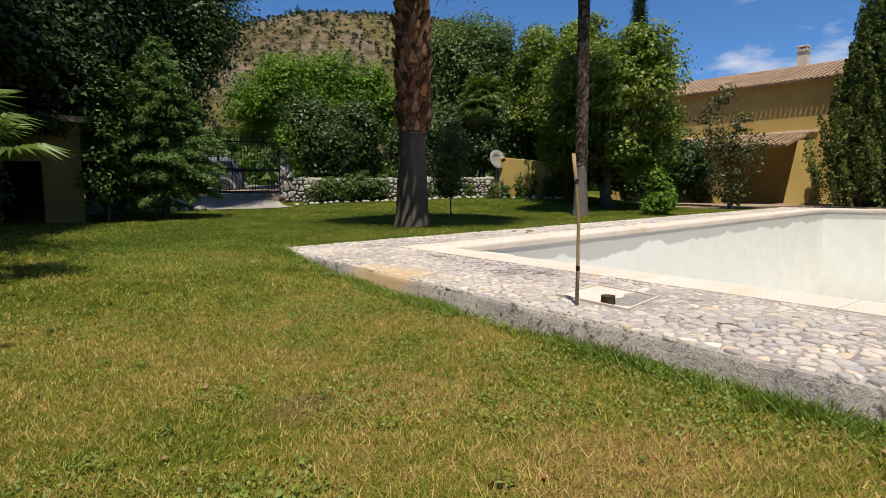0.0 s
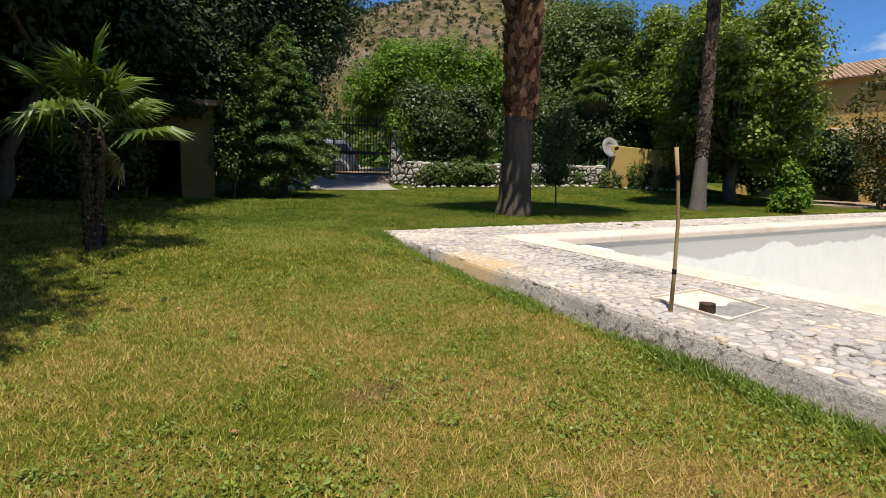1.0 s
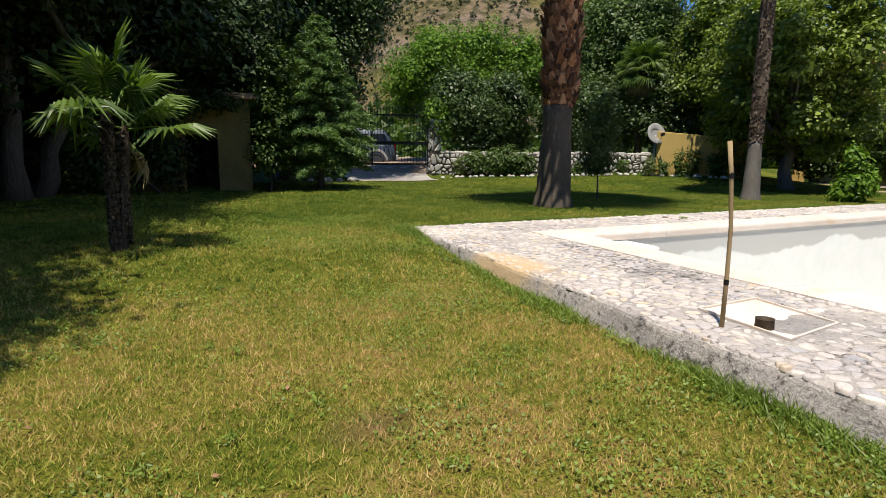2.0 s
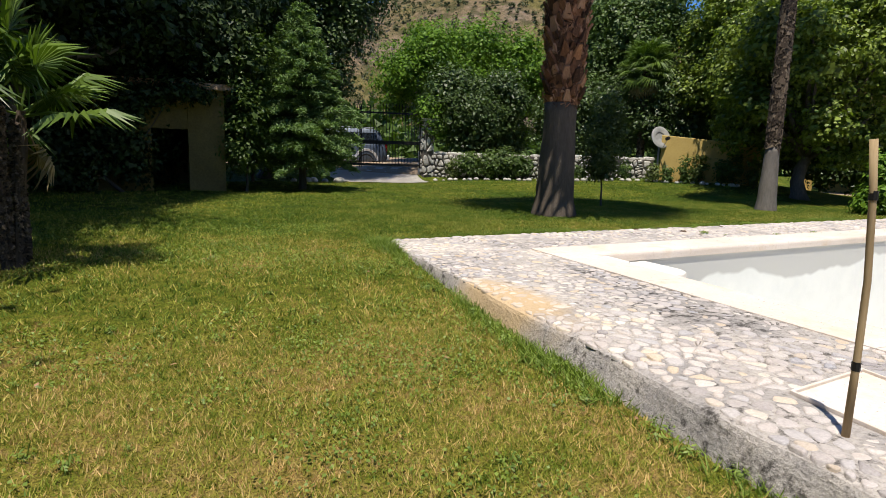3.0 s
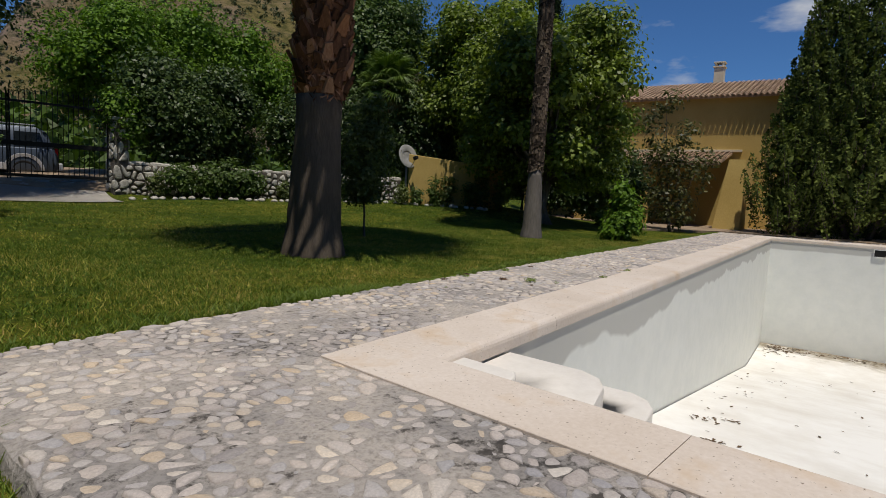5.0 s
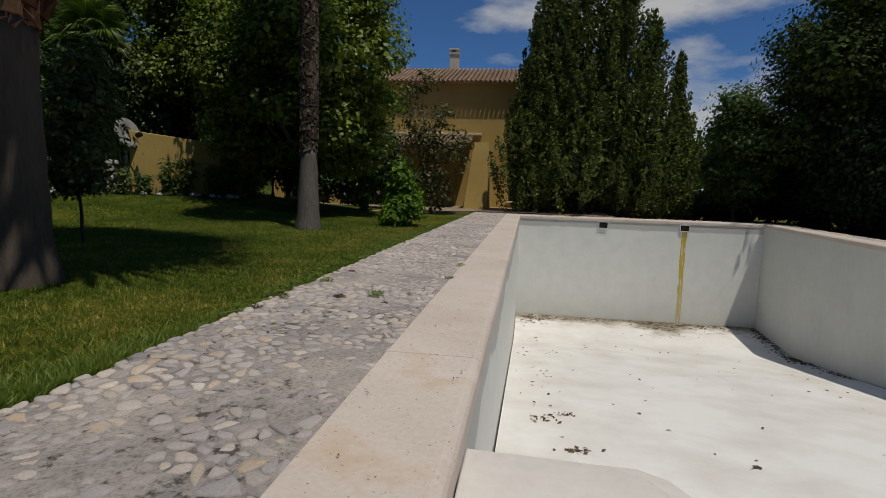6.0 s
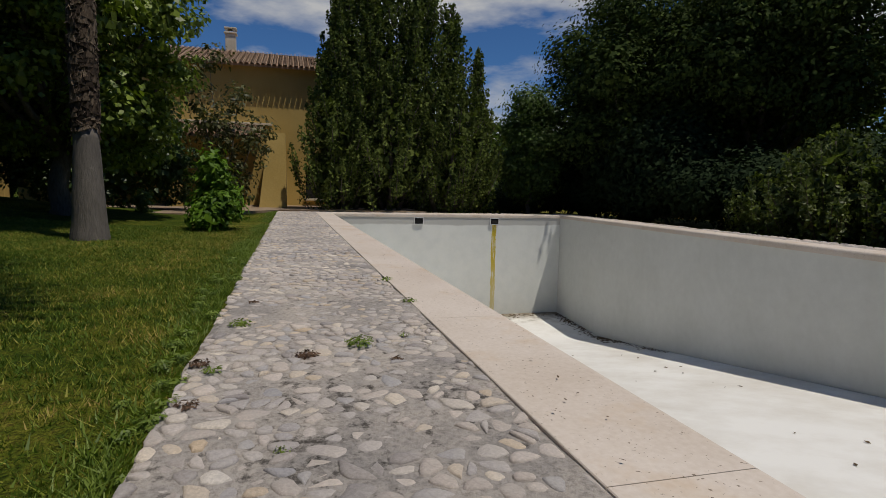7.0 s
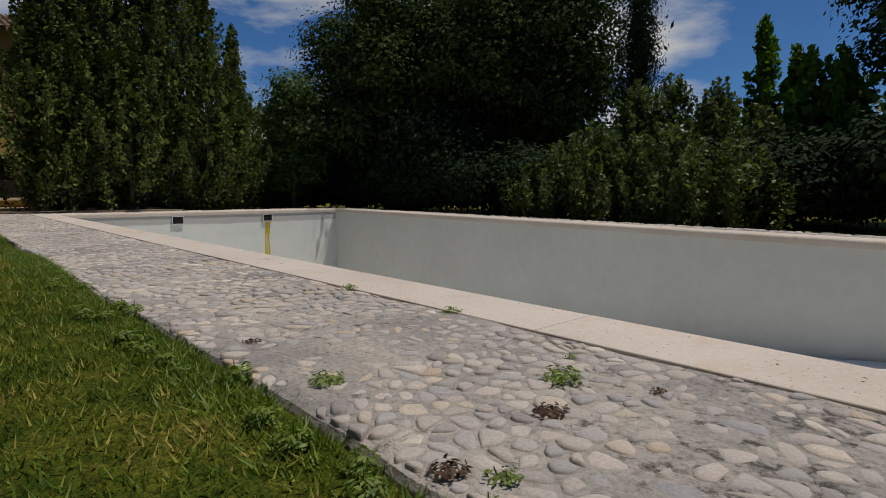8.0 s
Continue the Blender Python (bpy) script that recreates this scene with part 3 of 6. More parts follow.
def build_bed():
    bed = thing("stone_border", (0, 0, 0), "pool border of grey and cream river stones set in mortar", "paving", kind="structure")
    bm = bmesh.new()
    for k in range(4):
        q = [COPE[k], COPE[(k + 1) % 4], OUTER[(k + 1) % 4], OUTER[k]]
        n, across = (300, 22) if k == 3 else (130, 26) if k == 0 else (60, 4)
        rows = []
        for i in range(n + 1):
            p, r = Vector(q[0]).lerp(Vector(q[1]), i / n), Vector(q[3]).lerp(Vector(q[2]), i / n)
            j = noise.noise(Vector((r.x * 1.3, r.y * 1.3, 0))) * 0.035 + noise.noise(Vector((r.x * 6, r.y * 6, 2))) * 0.018 if 0 < i < n else 0
            w = (r - p).normalized()
            e = r + w * j
            flat = [p.lerp(e, a / across) for a in range(across)]
            rows.append([bm.verts.new((c.x, c.y, mortar_top(c.x, c.y))) for c in flat] + [bm.verts.new((e.x, e.y, -0.020)), bm.verts.new((e.x + w.x * 0.012, e.y + w.y * 0.012, -0.04)), bm.verts.new((e.x + w.x * (0.07 - j), e.y + w.y * (0.07 - j), -0.22 + j))])
        for r, s in zip(rows, rows[1:]):
            for m in range(len(r) - 1):
                bm.faces.new((r[m], s[m], s[m + 1], r[m + 1]))
    bmesh.ops.recalc_face_normals(bm, faces=bm.faces)
    part("mortar_bed", bm, M["mortar"], bed, "grey mortar with a rough concrete edge")
    return bed


border = build_bed()


def cells(rng, quad, step, gap, shrink=(0.80, 1.0)):
    """Rounded, uneven cells that fill a convex anticlockwise quad, like stones laid close together."""
    xs, ys = [p[0] for p in quad], [p[1] for p in quad]
    seeds, grid = [], {}
    row = 0
    y = min(ys)
    while y < max(ys):
        x = min(xs) + (step / 2 if row % 2 else 0)
        while x < max(xs):
            if rng.random() > 0.32:
                p = (x + rng.uniform(-0.5, 0.5) * step, y + rng.uniform(-0.5, 0.5) * step)
                grid.setdefault((int(p[0] // step), int(p[1] // step)), []).append(len(seeds))
                seeds.append(p)
            x += step
        y += step * 0.87
        row += 1
    made = []
    for i, (sx, sy) in enumerate(seeds):
        if not inside(quad, np.array(sx), np.array(sy)):
            continue
        w = step * 1.35
        poly = [(sx - w, sy - w), (sx + w, sy - w), (sx + w, sy + w), (sx - w, sy + w)]
        kx, ky = int(sx // step), int(sy // step)
        for a in range(kx - 3, kx + 4):
            for b in range(ky - 3, ky + 4):
                for j in grid.get((a, b), ()):
                    if j != i and poly:
                        ox, oy = seeds[j]
                        dx, dy = ox - sx, oy - sy
                        d = math.hypot(dx, dy)
                        cut = d / 2 - gap / 2
                        poly = clip(poly, sx + dx / d * cut, sy + dy / d * cut, dx / d, dy / d)
        for (ax, ay), (bx, by) in zip(quad, quad[1:] + quad[:1]):
            d = math.hypot(bx - ax, by - ay)
            poly = clip(poly, ax, ay, (by - ay) / d, -(bx - ax) / d) if poly else poly
        if len(poly) < 3 or abs(area(poly)) < 0.12 * step * step:
            continue
        soft = []
        for (ax, ay), (bx, by) in zip(poly, poly[1:] + poly[:1]):
            u = rng.uniform(0.20, 0.34)
            soft += [(ax * (1 - u) + bx * u, ay * (1 - u) + by * u), (ax * u + bx * (1 - u), ay * u + by * (1 - u))]
        cx, cy = sum(p[0] for p in soft) / len(soft), sum(p[1] for p in soft) / len(soft)
        k = rng.uniform(*shrink)
        made.append((cx, cy, [((px - cx) * k * w, (py - cy) * k * w) for (px, py), w in ((p, rng.uniform(0.89, 1.05)) for p in soft)]))
    return made


def stone_arrays(outline, height, rng, base=0.0):
    """A low, domed stone over an outline round the origin."""
    n = len(outline)
    tx, ty = rng.uniform(-0.035, 0.035), rng.uniform(-0.035, 0.035)
    verts = [(x, y, base) for x, y in outline]
    for k, up in ((0.96, 0.70), (0.84, 0.90), (0.55, 1.0)):
        verts += [(x * k, y * k, base + height * up + x * tx + y * ty) for x, y in outline]
    faces = []
    for r in range(3):
        for i in range(n):
            a, b = r * n + i, r * n + (i + 1) % n
            faces.append((a, b, b + n, a + n))
    faces.append(tuple(range(3 * n, 4 * n)))
    return verts, faces


HATCH = [(-0.75, -3.43), (-1.32, -3.45), (-1.43, -4.07), (-0.89, -4.01)]


# leaves, trunks, trees
def trunk_part(tree, base, top, r0, r1, blobs, rng, mat=None, bends=5, flare=1.5):
    base, top = Vector(base), Vector(top)
    pts, rad = [], []
    for i in range(bends + 1):
        t = i / bends
        p = base.lerp(top, t)
        if 0 < i < bends:
            p += Vector((rng.uniform(-1, 1), rng.uniform(-1, 1), 0)) * r0 * 0.5
        pts.append(p)
        rad.append((r0 + (r1 - r0) * t) * (flare if i == 0 else 1))
    for bx, by, bz, rx, ry, rz in blobs:
        end = Vector((bx, by, bz))
        start = pts[-2].lerp(pts[-1], rng.uniform(0, 1))
        m = start.lerp(end, 0.5) + Vector((0, 0, -0.1 * (end - start).length))
        v, f = tube([start, m, end], [r1 * 0.8, r1 * 0.5, r1 * 0.15], 6)
        raw("limb", v, f, mat or M["bark"], tree, "", True)
    v, f = tube(pts, rad, 9, 0.08, rng)
    return raw("trunk", v, f, mat or M["bark"], tree, "", True)


def broadleaf(name, x, y, blobs, label, leaf_mat, seed, clumps, per=26, spread=0.28, leaf=0.13, r0=0.16, slim=0.55, shell=0.5, category="tree", fill=0.28, droop=0.0, stems=1):
    """A broad-leaved tree or bush; blobs are places from the foot: (dx, dy, z, rx, ry, rz)."""
    rng, py = np.random.default_rng(seed), random.Random(seed)
    z = gz(x, y)
    tree = thing(name, (x, y, z), label, category)
    full = [(x + a, y + b, z + c, d, e, f) for a, b, c, d, e, f in blobs]
    lowest = min(b[2] - 0.4 * b[5] for b in full)
    mid = (sum(b[0] for b in full) / len(full), sum(b[1] for b in full) / len(full), max(lowest, z + 0.3))
    for s in range(stems):
        off = (py.uniform(-0.25, 0.25), py.uniform(-0.25, 0.25)) if s else (0, 0)
        trunk_part(tree, (x + off[0], y + off[1], z - 0.15), mid, r0, r0 * 0.55, full, py)
    plain = leaf_mat in (L["dark"], L["cypress"])
    v, f = crown(rng, full, clumps, per, spread, leaf, slim * (1.3 if plain else 1), shell, droop, plain)
    if fill:
        v2, f2 = crown(rng, [(a, b, c, d * 0.58, e * 0.58, g * 0.58) for a, b, c, d, e, g in full], int(clumps * fill * 2.2), 16, spread, leaf * 1.55, 0.75, 0.1, 0.0, plain)
        f = np.concatenate([f, f2 + len(v)])
        v = np.concatenate([v, v2])
    raw("crown", v, f, leaf_mat, tree)
    return tree


def spread_blobs(seed, n, rx, ry, z0, z1, r, squash=0.8):
    """Blobs that fill an ellipsoid rx by ry between the heights z0 and z1, for an uneven crown."""
    py = random.Random(seed)
    out = [(0, 0, (z0 + z1) / 2, rx * 0.66, ry * 0.66, (z1 - z0) * 0.34)]
    for i in range(n):
        a, h = 2 * math.pi * i * 0.618 + py.uniform(-0.5, 0.5), (i + 0.5) / n
        w = math.sin(math.pi * (0.15 + 0.74 * h)) ** 0.6
        q = r * py.uniform(0.7, 1.2)
        qx, qy = min(q, rx * 0.6), min(q, ry * 0.6)
        lo, hi = z0 + q * squash, z1 - q * squash
        out.append((math.cos(a) * max(rx - qx, 0.1) * w, math.sin(a) * max(ry - qy, 0.1) * w, lo + (hi - lo) * h, qx, qy, q * squash))
    return out

# trees of the palm lawn
def fan_leaf(seed, size, rays=22, spread=2.5, droop=0.25):
    """A fan frond: stalk along +x and stiff pleated rays; arrays round the origin."""
    py = random.Random(seed)
    verts, faces = tube([(0, 0, 0), (size * 0.4, 0, 0.03 * size), (size * 0.8, 0, -0.02 * size)], [0.014, 0.010, 0.008], 5)
    hub = Vector((size * 0.78, 0, -0.02 * size))
    for i in range(rays):
        a = spread * (i / (rays - 1) - 0.5) * 2 * 0.95
        ln = size * (0.78 - 0.22 * abs(i / (rays - 1) - 0.5)) * py.uniform(0.92, 1.06)
        d = Vector((math.cos(a), math.sin(a), 0.10 * math.cos(a)))
        s = Vector((-math.sin(a), math.cos(a), 0))
        w = ln * math.sin(spread / rays) * 0.85
        m = hub + d * ln * 0.55
        tip = hub + d * ln - Vector((0, 0, ln * droop * py.uniform(0.6, 1.5)))
        o = len(verts)
        verts += [hub, m + s * w * 0.5 - Vector((0, 0, 0.018)), m + Vector((0, 0, 0.012)), m - s * w * 0.5 - Vector((0, 0, 0.018)), tip]
        faces += [(o, o + 1, o + 2), (o, o + 2, o + 3), (o + 1, o + 4, o + 2), (o + 2, o + 4, o + 3)]
    return verts, faces


def frond_mesh(seed, size, mat, **kw):
    v, f = fan_leaf(seed, size, **kw)
    me = bpy.data.meshes.new("frond")
    me.from_pydata([tuple(p) for p in v], [], f)
    me.materials.append(mat)
    return me


def add_frond(palm, me, place, yaw, pitch, roll=0.0, scale=1.0):
    ob = new("frond", me)
    ob.parent = palm
    ob.matrix_basis = Matrix.Translation(Vector(place) - palm.location) @ pose(0, 0, 0, 0, 0, yaw) @ pose(0, 0, 0, roll, -pitch, 0) @ Matrix.Scale(scale, 4)
    return ob


def small_fan_palm(x, y):
    z = gz(x, y)
    palm = thing("fan_palm", (x, y, z), "young windmill palm with two fibrous trunks on the lawn", "palm tree")
    py = random.Random(5)
    meshes = [frond_mesh(20 + i, 0.54, L["palm"], droop=0.18 + 0.12 * i) for i in range(4)]
    dry = frond_mesh(40, 0.5, L["straw"], droop=0.6)
    for k, (dx, dy, h, r) in enumerate(((0, 0, 1.36, 0.042), (0.15, 0.05, 1.22, 0.036))):
        pts = [(x + dx * (0.4 + 0.6 * t), y + dy * (0.4 + 0.6 * t), z - 0.1 + (h + 0.1) * t) for t in (0, 0.2, 0.4, 0.6, 0.8, 1.0)]
        v, f = tube(pts, [r * 1.25, r, r * 1.05, r * 1.1, r * 1.2, r * 0.9], 14, 0.26, py)
        raw("trunk", v, f, M["palm_fibre"], palm, "shaggy brown palm trunk")
        v, f = boots(x + dx * 0.7, y + dy * 0.7, z + 0.05, z + h - 0.1, lambda q: r * 0.9, 70 + k, 0.022)
        tagged(raw("leaf_bases", v, f, M["palm_fibre"], palm, "ragged old leaf bases"), kind="stuff")
        top = Vector(pts[-1])
        n = 10 if k == 0 else 7
        for i in range(n):
            yaw = i * 137.5 + py.uniform(-12, 12)
            pitch = 78 - 84 * (i / (n - 1)) ** 0.9 + py.uniform(-8, 8)
            add_frond(palm, meshes[i % 4], top + Vector((0, 0, -0.06 * i / n)), yaw, pitch, py.uniform(-25, 25), py.uniform(0.85, 1.1))
        if k:
            add_frond(palm, dry, top - Vector((0, 0, 0.08)), 40, -66, 0, 0.7)
    return palm


def boots(x, y, z0, z1, radius, seed, size, flare=0.95):
    """Old leaf bases in spirals round a palm trunk."""
    py = random.Random(seed)
    pieces = []
    z, a = z0, 0.0
    while z < z1:
        r = radius(z)
        a += 2.399
        d, s = Vector((math.cos(a), math.sin(a), 0)), Vector((-math.sin(a), math.cos(a), 0))
        k = size * py.uniform(0.55, 1.55)
        c = Vector((x, y, z)) + d * (r - 0.03)
        lean = py.uniform(-0.05, flare)
        s = (s + Vector((0, 0, py.uniform(-0.6, 0.6)))).normalized()
        w0, w1 = k * 0.62, k * py.uniform(0.10, 0.34)
        v = [c - s * w0, c + s * w0, c + s * w0 * 0.8 + d * 0.05, c - s * w0 * 0.8 + d * 0.05]
        top = c + Vector((0, 0, k * 1.35)) + d * k * lean
        v += [top - s * w1, top + s * w1, top + s * w1 * 0.7 + d * 0.035 - Vector((0, 0, 0.02)), top - s * w1 * 0.7 + d * 0.035 - Vector((0, 0, 0.02))]
        pieces.append((v, [(0, 3, 2, 1), (4, 5, 6, 7), (0, 1, 5, 4), (1, 2, 6, 5), (2, 3, 7, 6), (3, 0, 4, 7)]))
        z += size * 0.085 * py.uniform(0.8, 1.2)
    return join(*pieces)


def tall_palm(name, x, y, label, profile, bare, height, seed, boot, crown_size, old, lean=(0.0, 0.0), below=None):
    """A tall palm: profile is rows of (height, radius); bare is where the smooth grey trunk ends."""
    z = gz(x, y)
    palm = thing(name, (x, y, z), label, "palm tree")
    py = random.Random(seed)
    hs = [p[0] for p in profile]
    rad = lambda h: float(np.interp(h, hs, [p[1] for p in profile]))
    at = lambda h: (x + lean[0] * h, y + lean[1] * h, z + h)
    low = list(np.linspace(-0.15, bare, 14))
    v, f = tube([at(h) for h in low], [rad(max(h, 0)) for h in low], 22, 0.025, py)
    raw("lower_trunk", v, f, below or M["palm_grey"], palm, "smooth grey lower trunk", True)
    high = list(np.linspace(bare, height, 12))
    v, f = tube([at(h) for h in high], [rad(h) * 0.93 for h in high], 18, 0.05, py)
    raw("upper_trunk", v, f, old, palm, "", True)
    mx, my = x + lean[0] * (bare + height) / 2, y + lean[1] * (bare + height) / 2
    v, f = boots(mx, my, z + bare - 0.05, z + height, lambda h: rad(h - z) * 0.97, seed, boot, 0.95 if boot > 0.12 else 0.15)
    tagged(raw("leaf_bases", v, f, old, palm, "ragged old leaf bases round the trunk"), kind="stuff")
    rng = np.random.default_rng(seed)
    n = 1500
    a, h = rng.random(n) * 2 * np.pi, rng.uniform(bare - 0.12, height, n)
    d = np.stack([np.cos(a), np.sin(a), 0 * a], -1)
    foot = np.stack([x + lean[0] * h, y + lean[1] * h, z + h], -1) + d * (np.interp(h, hs, [p[1] for p in profile]) + 0.02)[:, None]
    v, f = leaf_arrays(foot, d + unit(rng, n) * 0.7, unit(rng, n) * 0.6 + d * 0.5 + [0, 0, 0.4], boot * rng.uniform(0.5, 1.2, n), boot * 0.22, True)
    tagged(raw("fibres", v, f, old, palm, "loose trunk fibres"), kind="stuff")
    meshes = [frond_mesh(seed + 60 + i, crown_size, L["palm"], rays=26, droop=0.3 + 0.15 * i) for i in range(3)]
    dry = frond_mesh(seed + 90, crown_size * 0.9, L["straw"], rays=20, droop=0.7)
    top = Vector(at(height))
    for i in range(42):
        add_frond(palm, meshes[i % 3], top + Vector((0, 0, 0.25 - 0.4 * i / 42)), i * 137.5, 70 - 95 * i / 41 + py.uniform(-8, 8), py.uniform(-20, 20), py.uniform(0.9, 1.1))
    for i in range(8):
        add_frond(palm, dry, top - Vector((0, 0, 0.25)), i * 45 + py.uniform(-15, 15), -48 + py.uniform(-12, 12), 0, py.uniform(0.85, 1.05))
    return palm


def spruce(x, y, height, radius, seed):
    z = gz(x, y)
    tree = thing("spruce", (x, y, z), "young blue-green spruce with drooping tiers of branches on the lawn", "conifer")
    rng, py = np.random.default_rng(seed), random.Random(seed)
    v, f = tube([(x, y, z - 0.1), (x + 0.03, y, z + height * 0.5), (x, y, z + height)], [0.11, 0.07, 0.012], 9, 0.1, py)
    raw("trunk", v, f, M["bark"], tree, "", True)
    pos, along, nor, sticks = [], [], [], []
    h = 0.66
    while h < height - 0.15:
        t = h / height
        reach = radius * (1 - t) ** 0.78 * (0.72 if h < 0.95 else 1)
        n = int(7 + 5 * (1 - t))
        for i in range(n):
            a = 2 * math.pi * i / n + py.uniform(-0.3, 0.3) + h * 3
            ln = reach * py.uniform(0.55, 1.2)
            d = np.array([math.cos(a), math.sin(a), 0])
            start = np.array([x, y, z + h])
            rise = py.uniform(0.05, 0.35) + 0.5 * t
            bend = lambda s: start + d * ln * s + np.array([0, 0, ln * (rise * s - 0.42 * s * s)])
            sticks.append(tube([bend(0), bend(0.5), bend(1.0)], [0.016, 0.010, 0.004], 4))
            m = int(30 + 75 * ln)
            s = rng.random(m) ** 0.7
            side = np.cross(d, [0, 0, 1])
            off = rng.normal(size=m) * 0.17 * (1.15 - s) * ln
            p = start + d * (ln * s)[:, None] + side * off[:, None]
            p[:, 2] += ln * (rise * s - 0.42 * s * s) - np.abs(off) * 0.25 + rng.normal(size=m) * 0.02
            pos.append(p)
            al = d + side * np.sign(off)[:, None] * rng.uniform(0.3, 1.0, m)[:, None] + rng.normal(size=(m, 3)) * 0.25
            along.append(al)
            nor.append(rng.normal(size=(m, 3)) * 0.6 + [0, 0, 0.8])
        h += 0.14 * py.uniform(0.8, 1.2)
    v, f = join(*sticks)
    tagged(raw("twigs", v, f, M["bark"], tree), kind="stuff")
    pos, along, nor = map(np.concatenate, (pos, along, nor))
    v, f = leaf_arrays(np.repeat(pos, 3, 0) + rng.normal(size=(3 * len(pos), 3)) * 0.035, np.repeat(nor, 3, 0) + rng.normal(size=(3 * len(pos), 3)) * 0.5, np.repeat(along, 3, 0) + rng.normal(size=(3 * len(pos), 3)) * 0.3, 0.13, 0.034)
    raw("needles", v, f, L["spruce"], tree)
    return tree


def spire_tree(name, x, y, spires, label, mat, seed, leaf=0.11, density=1.0, category="tree", slim=0.6, twig=True):
    """An upright tree of narrow spires (dx, dy, height, radius, foot)."""
    rng, py = np.random.default_rng(seed), random.Random(seed)
    z = gz(x, y)
    tree = thing(name, (x, y, z), label, category)
    pos, nor, along, wood = [], [], [], []
    for dx, dy, h, r, foot in spires:
        wood.append(tube([(x + dx * 0.3, y + dy * 0.3, z - 0.15), (x + dx * 0.8, y + dy * 0.8, z + foot + 0.4), (x + dx, y + dy, z + h * 0.95)], [0.10, 0.06, 0.01], 7))
        n = int(60 * h * (r + 0.2) * density)
        t = rng.random(n)
        w = np.sin(np.pi * np.clip(0.16 + 0.80 * t, 0, 1)) ** 0.75 * (1 - 0.45 * t)
        a = rng.random(n) * 2 * np.pi
        q = r * w * (0.35 + 0.75 * rng.random(n) ** 0.5)
        c = np.stack([x + dx + np.cos(a) * q, y + dy + np.sin(a) * q, z + foot + (h - foot) * t], -1)
        per = 22
        big = rng.uniform(0.6, 1.3, n)
        p = np.repeat(c, per, 0) + rng.normal(size=(n * per, 3)) * np.repeat(big, per)[:, None] * [0.13, 0.13, 0.24]
        out = np.repeat(np.stack([np.cos(a), np.sin(a), 0 * a], -1), per, 0)
        pos.append(p)
        nor.append(out * 0.5 + unit(rng, n * per) * 0.9 + [0, 0, 0.3])
        along.append(out * 0.3 + unit(rng, n * per) * 0.6 + [0, 0, 0.8])
    v, f = join(*wood)
    raw("trunk", v, f, M["bark"], tree, "", True)
    pos, nor, along = map(np.concatenate, (pos, nor, along))
    size = leaf * rng.uniform(0.65, 1.3, len(pos))
    deep = rng.random(len(pos)) < 0.10
    for dx, dy, h, r, foot in spires:
        axis = np.array([x + dx, y + dy])
        near = deep & (np.hypot(pos[:, 0] - axis[0], pos[:, 1] - axis[1]) < r * 1.1)
        pos[near, :2] = axis + (pos[near, :2] - axis) * 0.5
    size = np.where(deep, size * 2.6, size)
    v, f = leaf_arrays(pos, nor, along, size, size * slim)
    raw("crown", v, f, mat, tree)
    return tree


tall_palm("tall_palm", 2.92, 3.27, "tall fan palm, thick grey trunk below old brown leaf bases",
          [(0, 0.41), (0.25, 0.34), (1.5, 0.275), (1.9, 0.275), (2.0, 0.30), (3.4, 0.33), (7, 0.30)], 1.92, 7.2, 11, 0.125, 1.9, M["palm_boot"], (0.012, -0.004), M["palm_brown"])
tall_palm("tall_palm", 9.0, 3.25, "slender fan palm with a pale lower trunk in the lawn",
          [(0, 0.235), (0.2, 0.205), (1.35, 0.145), (1.5, 0.145), (4, 0.14), (9, 0.125)], 1.42, 8.4, 12, 0.10, 1.1, M["palm_fibre"])
tall_palm("windmill_palm", 13.4, 11.2, "shaggy windmill palm among the trees behind the wall",
          [(0, 0.16), (1, 0.12), (5, 0.12)], 0.8, 3.9, 13, 0.09, 0.75, M["palm_fibre"])
small_fan_palm(-4.48, 0.76)
broadleaf("climber", -1.25, 9.75, [(0, 0, 1.9, 0.5, 0.45, 0.8), (0.2, 0.2, 3.0, 0.6, 0.5, 0.8), (-0.1, 0.0, 0.9, 0.4, 0.4, 0.5)], "bright-leaved climber between the shed and the spruce", L["mid"], 33, 170, 22, 0.14, 0.10, 0.04, fill=0.1, category="climber")
broadleaf("wall_shrub", 8.0, 13.0, [(0, 0, 0.55, 0.75, 0.5, 0.55), (0.7, -0.4, 0.5, 0.6, 0.5, 0.5), (-0.8, 0.5, 0.45, 0.5, 0.4, 0.45)], "spreading green shrub in front of the stone wall", L["mid"], 34, 190, 22, 0.13, 0.09, 0.03, category="shrub", stems=3)
spruce(0.3, 10.5, 4.75, 2.05, 3)
broadleaf("sapling", 5.35, 4.65, [(0, 0, 1.30, 0.46, 0.46, 0.70), (0.05, 0, 1.95, 0.32, 0.32, 0.45), (-0.1, 0.05, 0.85, 0.30, 0.30, 0.30)], "slim young tree with sparse small leaves on the lawn", L["quince"], 31, 400, 22, 0.10, 0.07, 0.026, shell=0.2, fill=0)

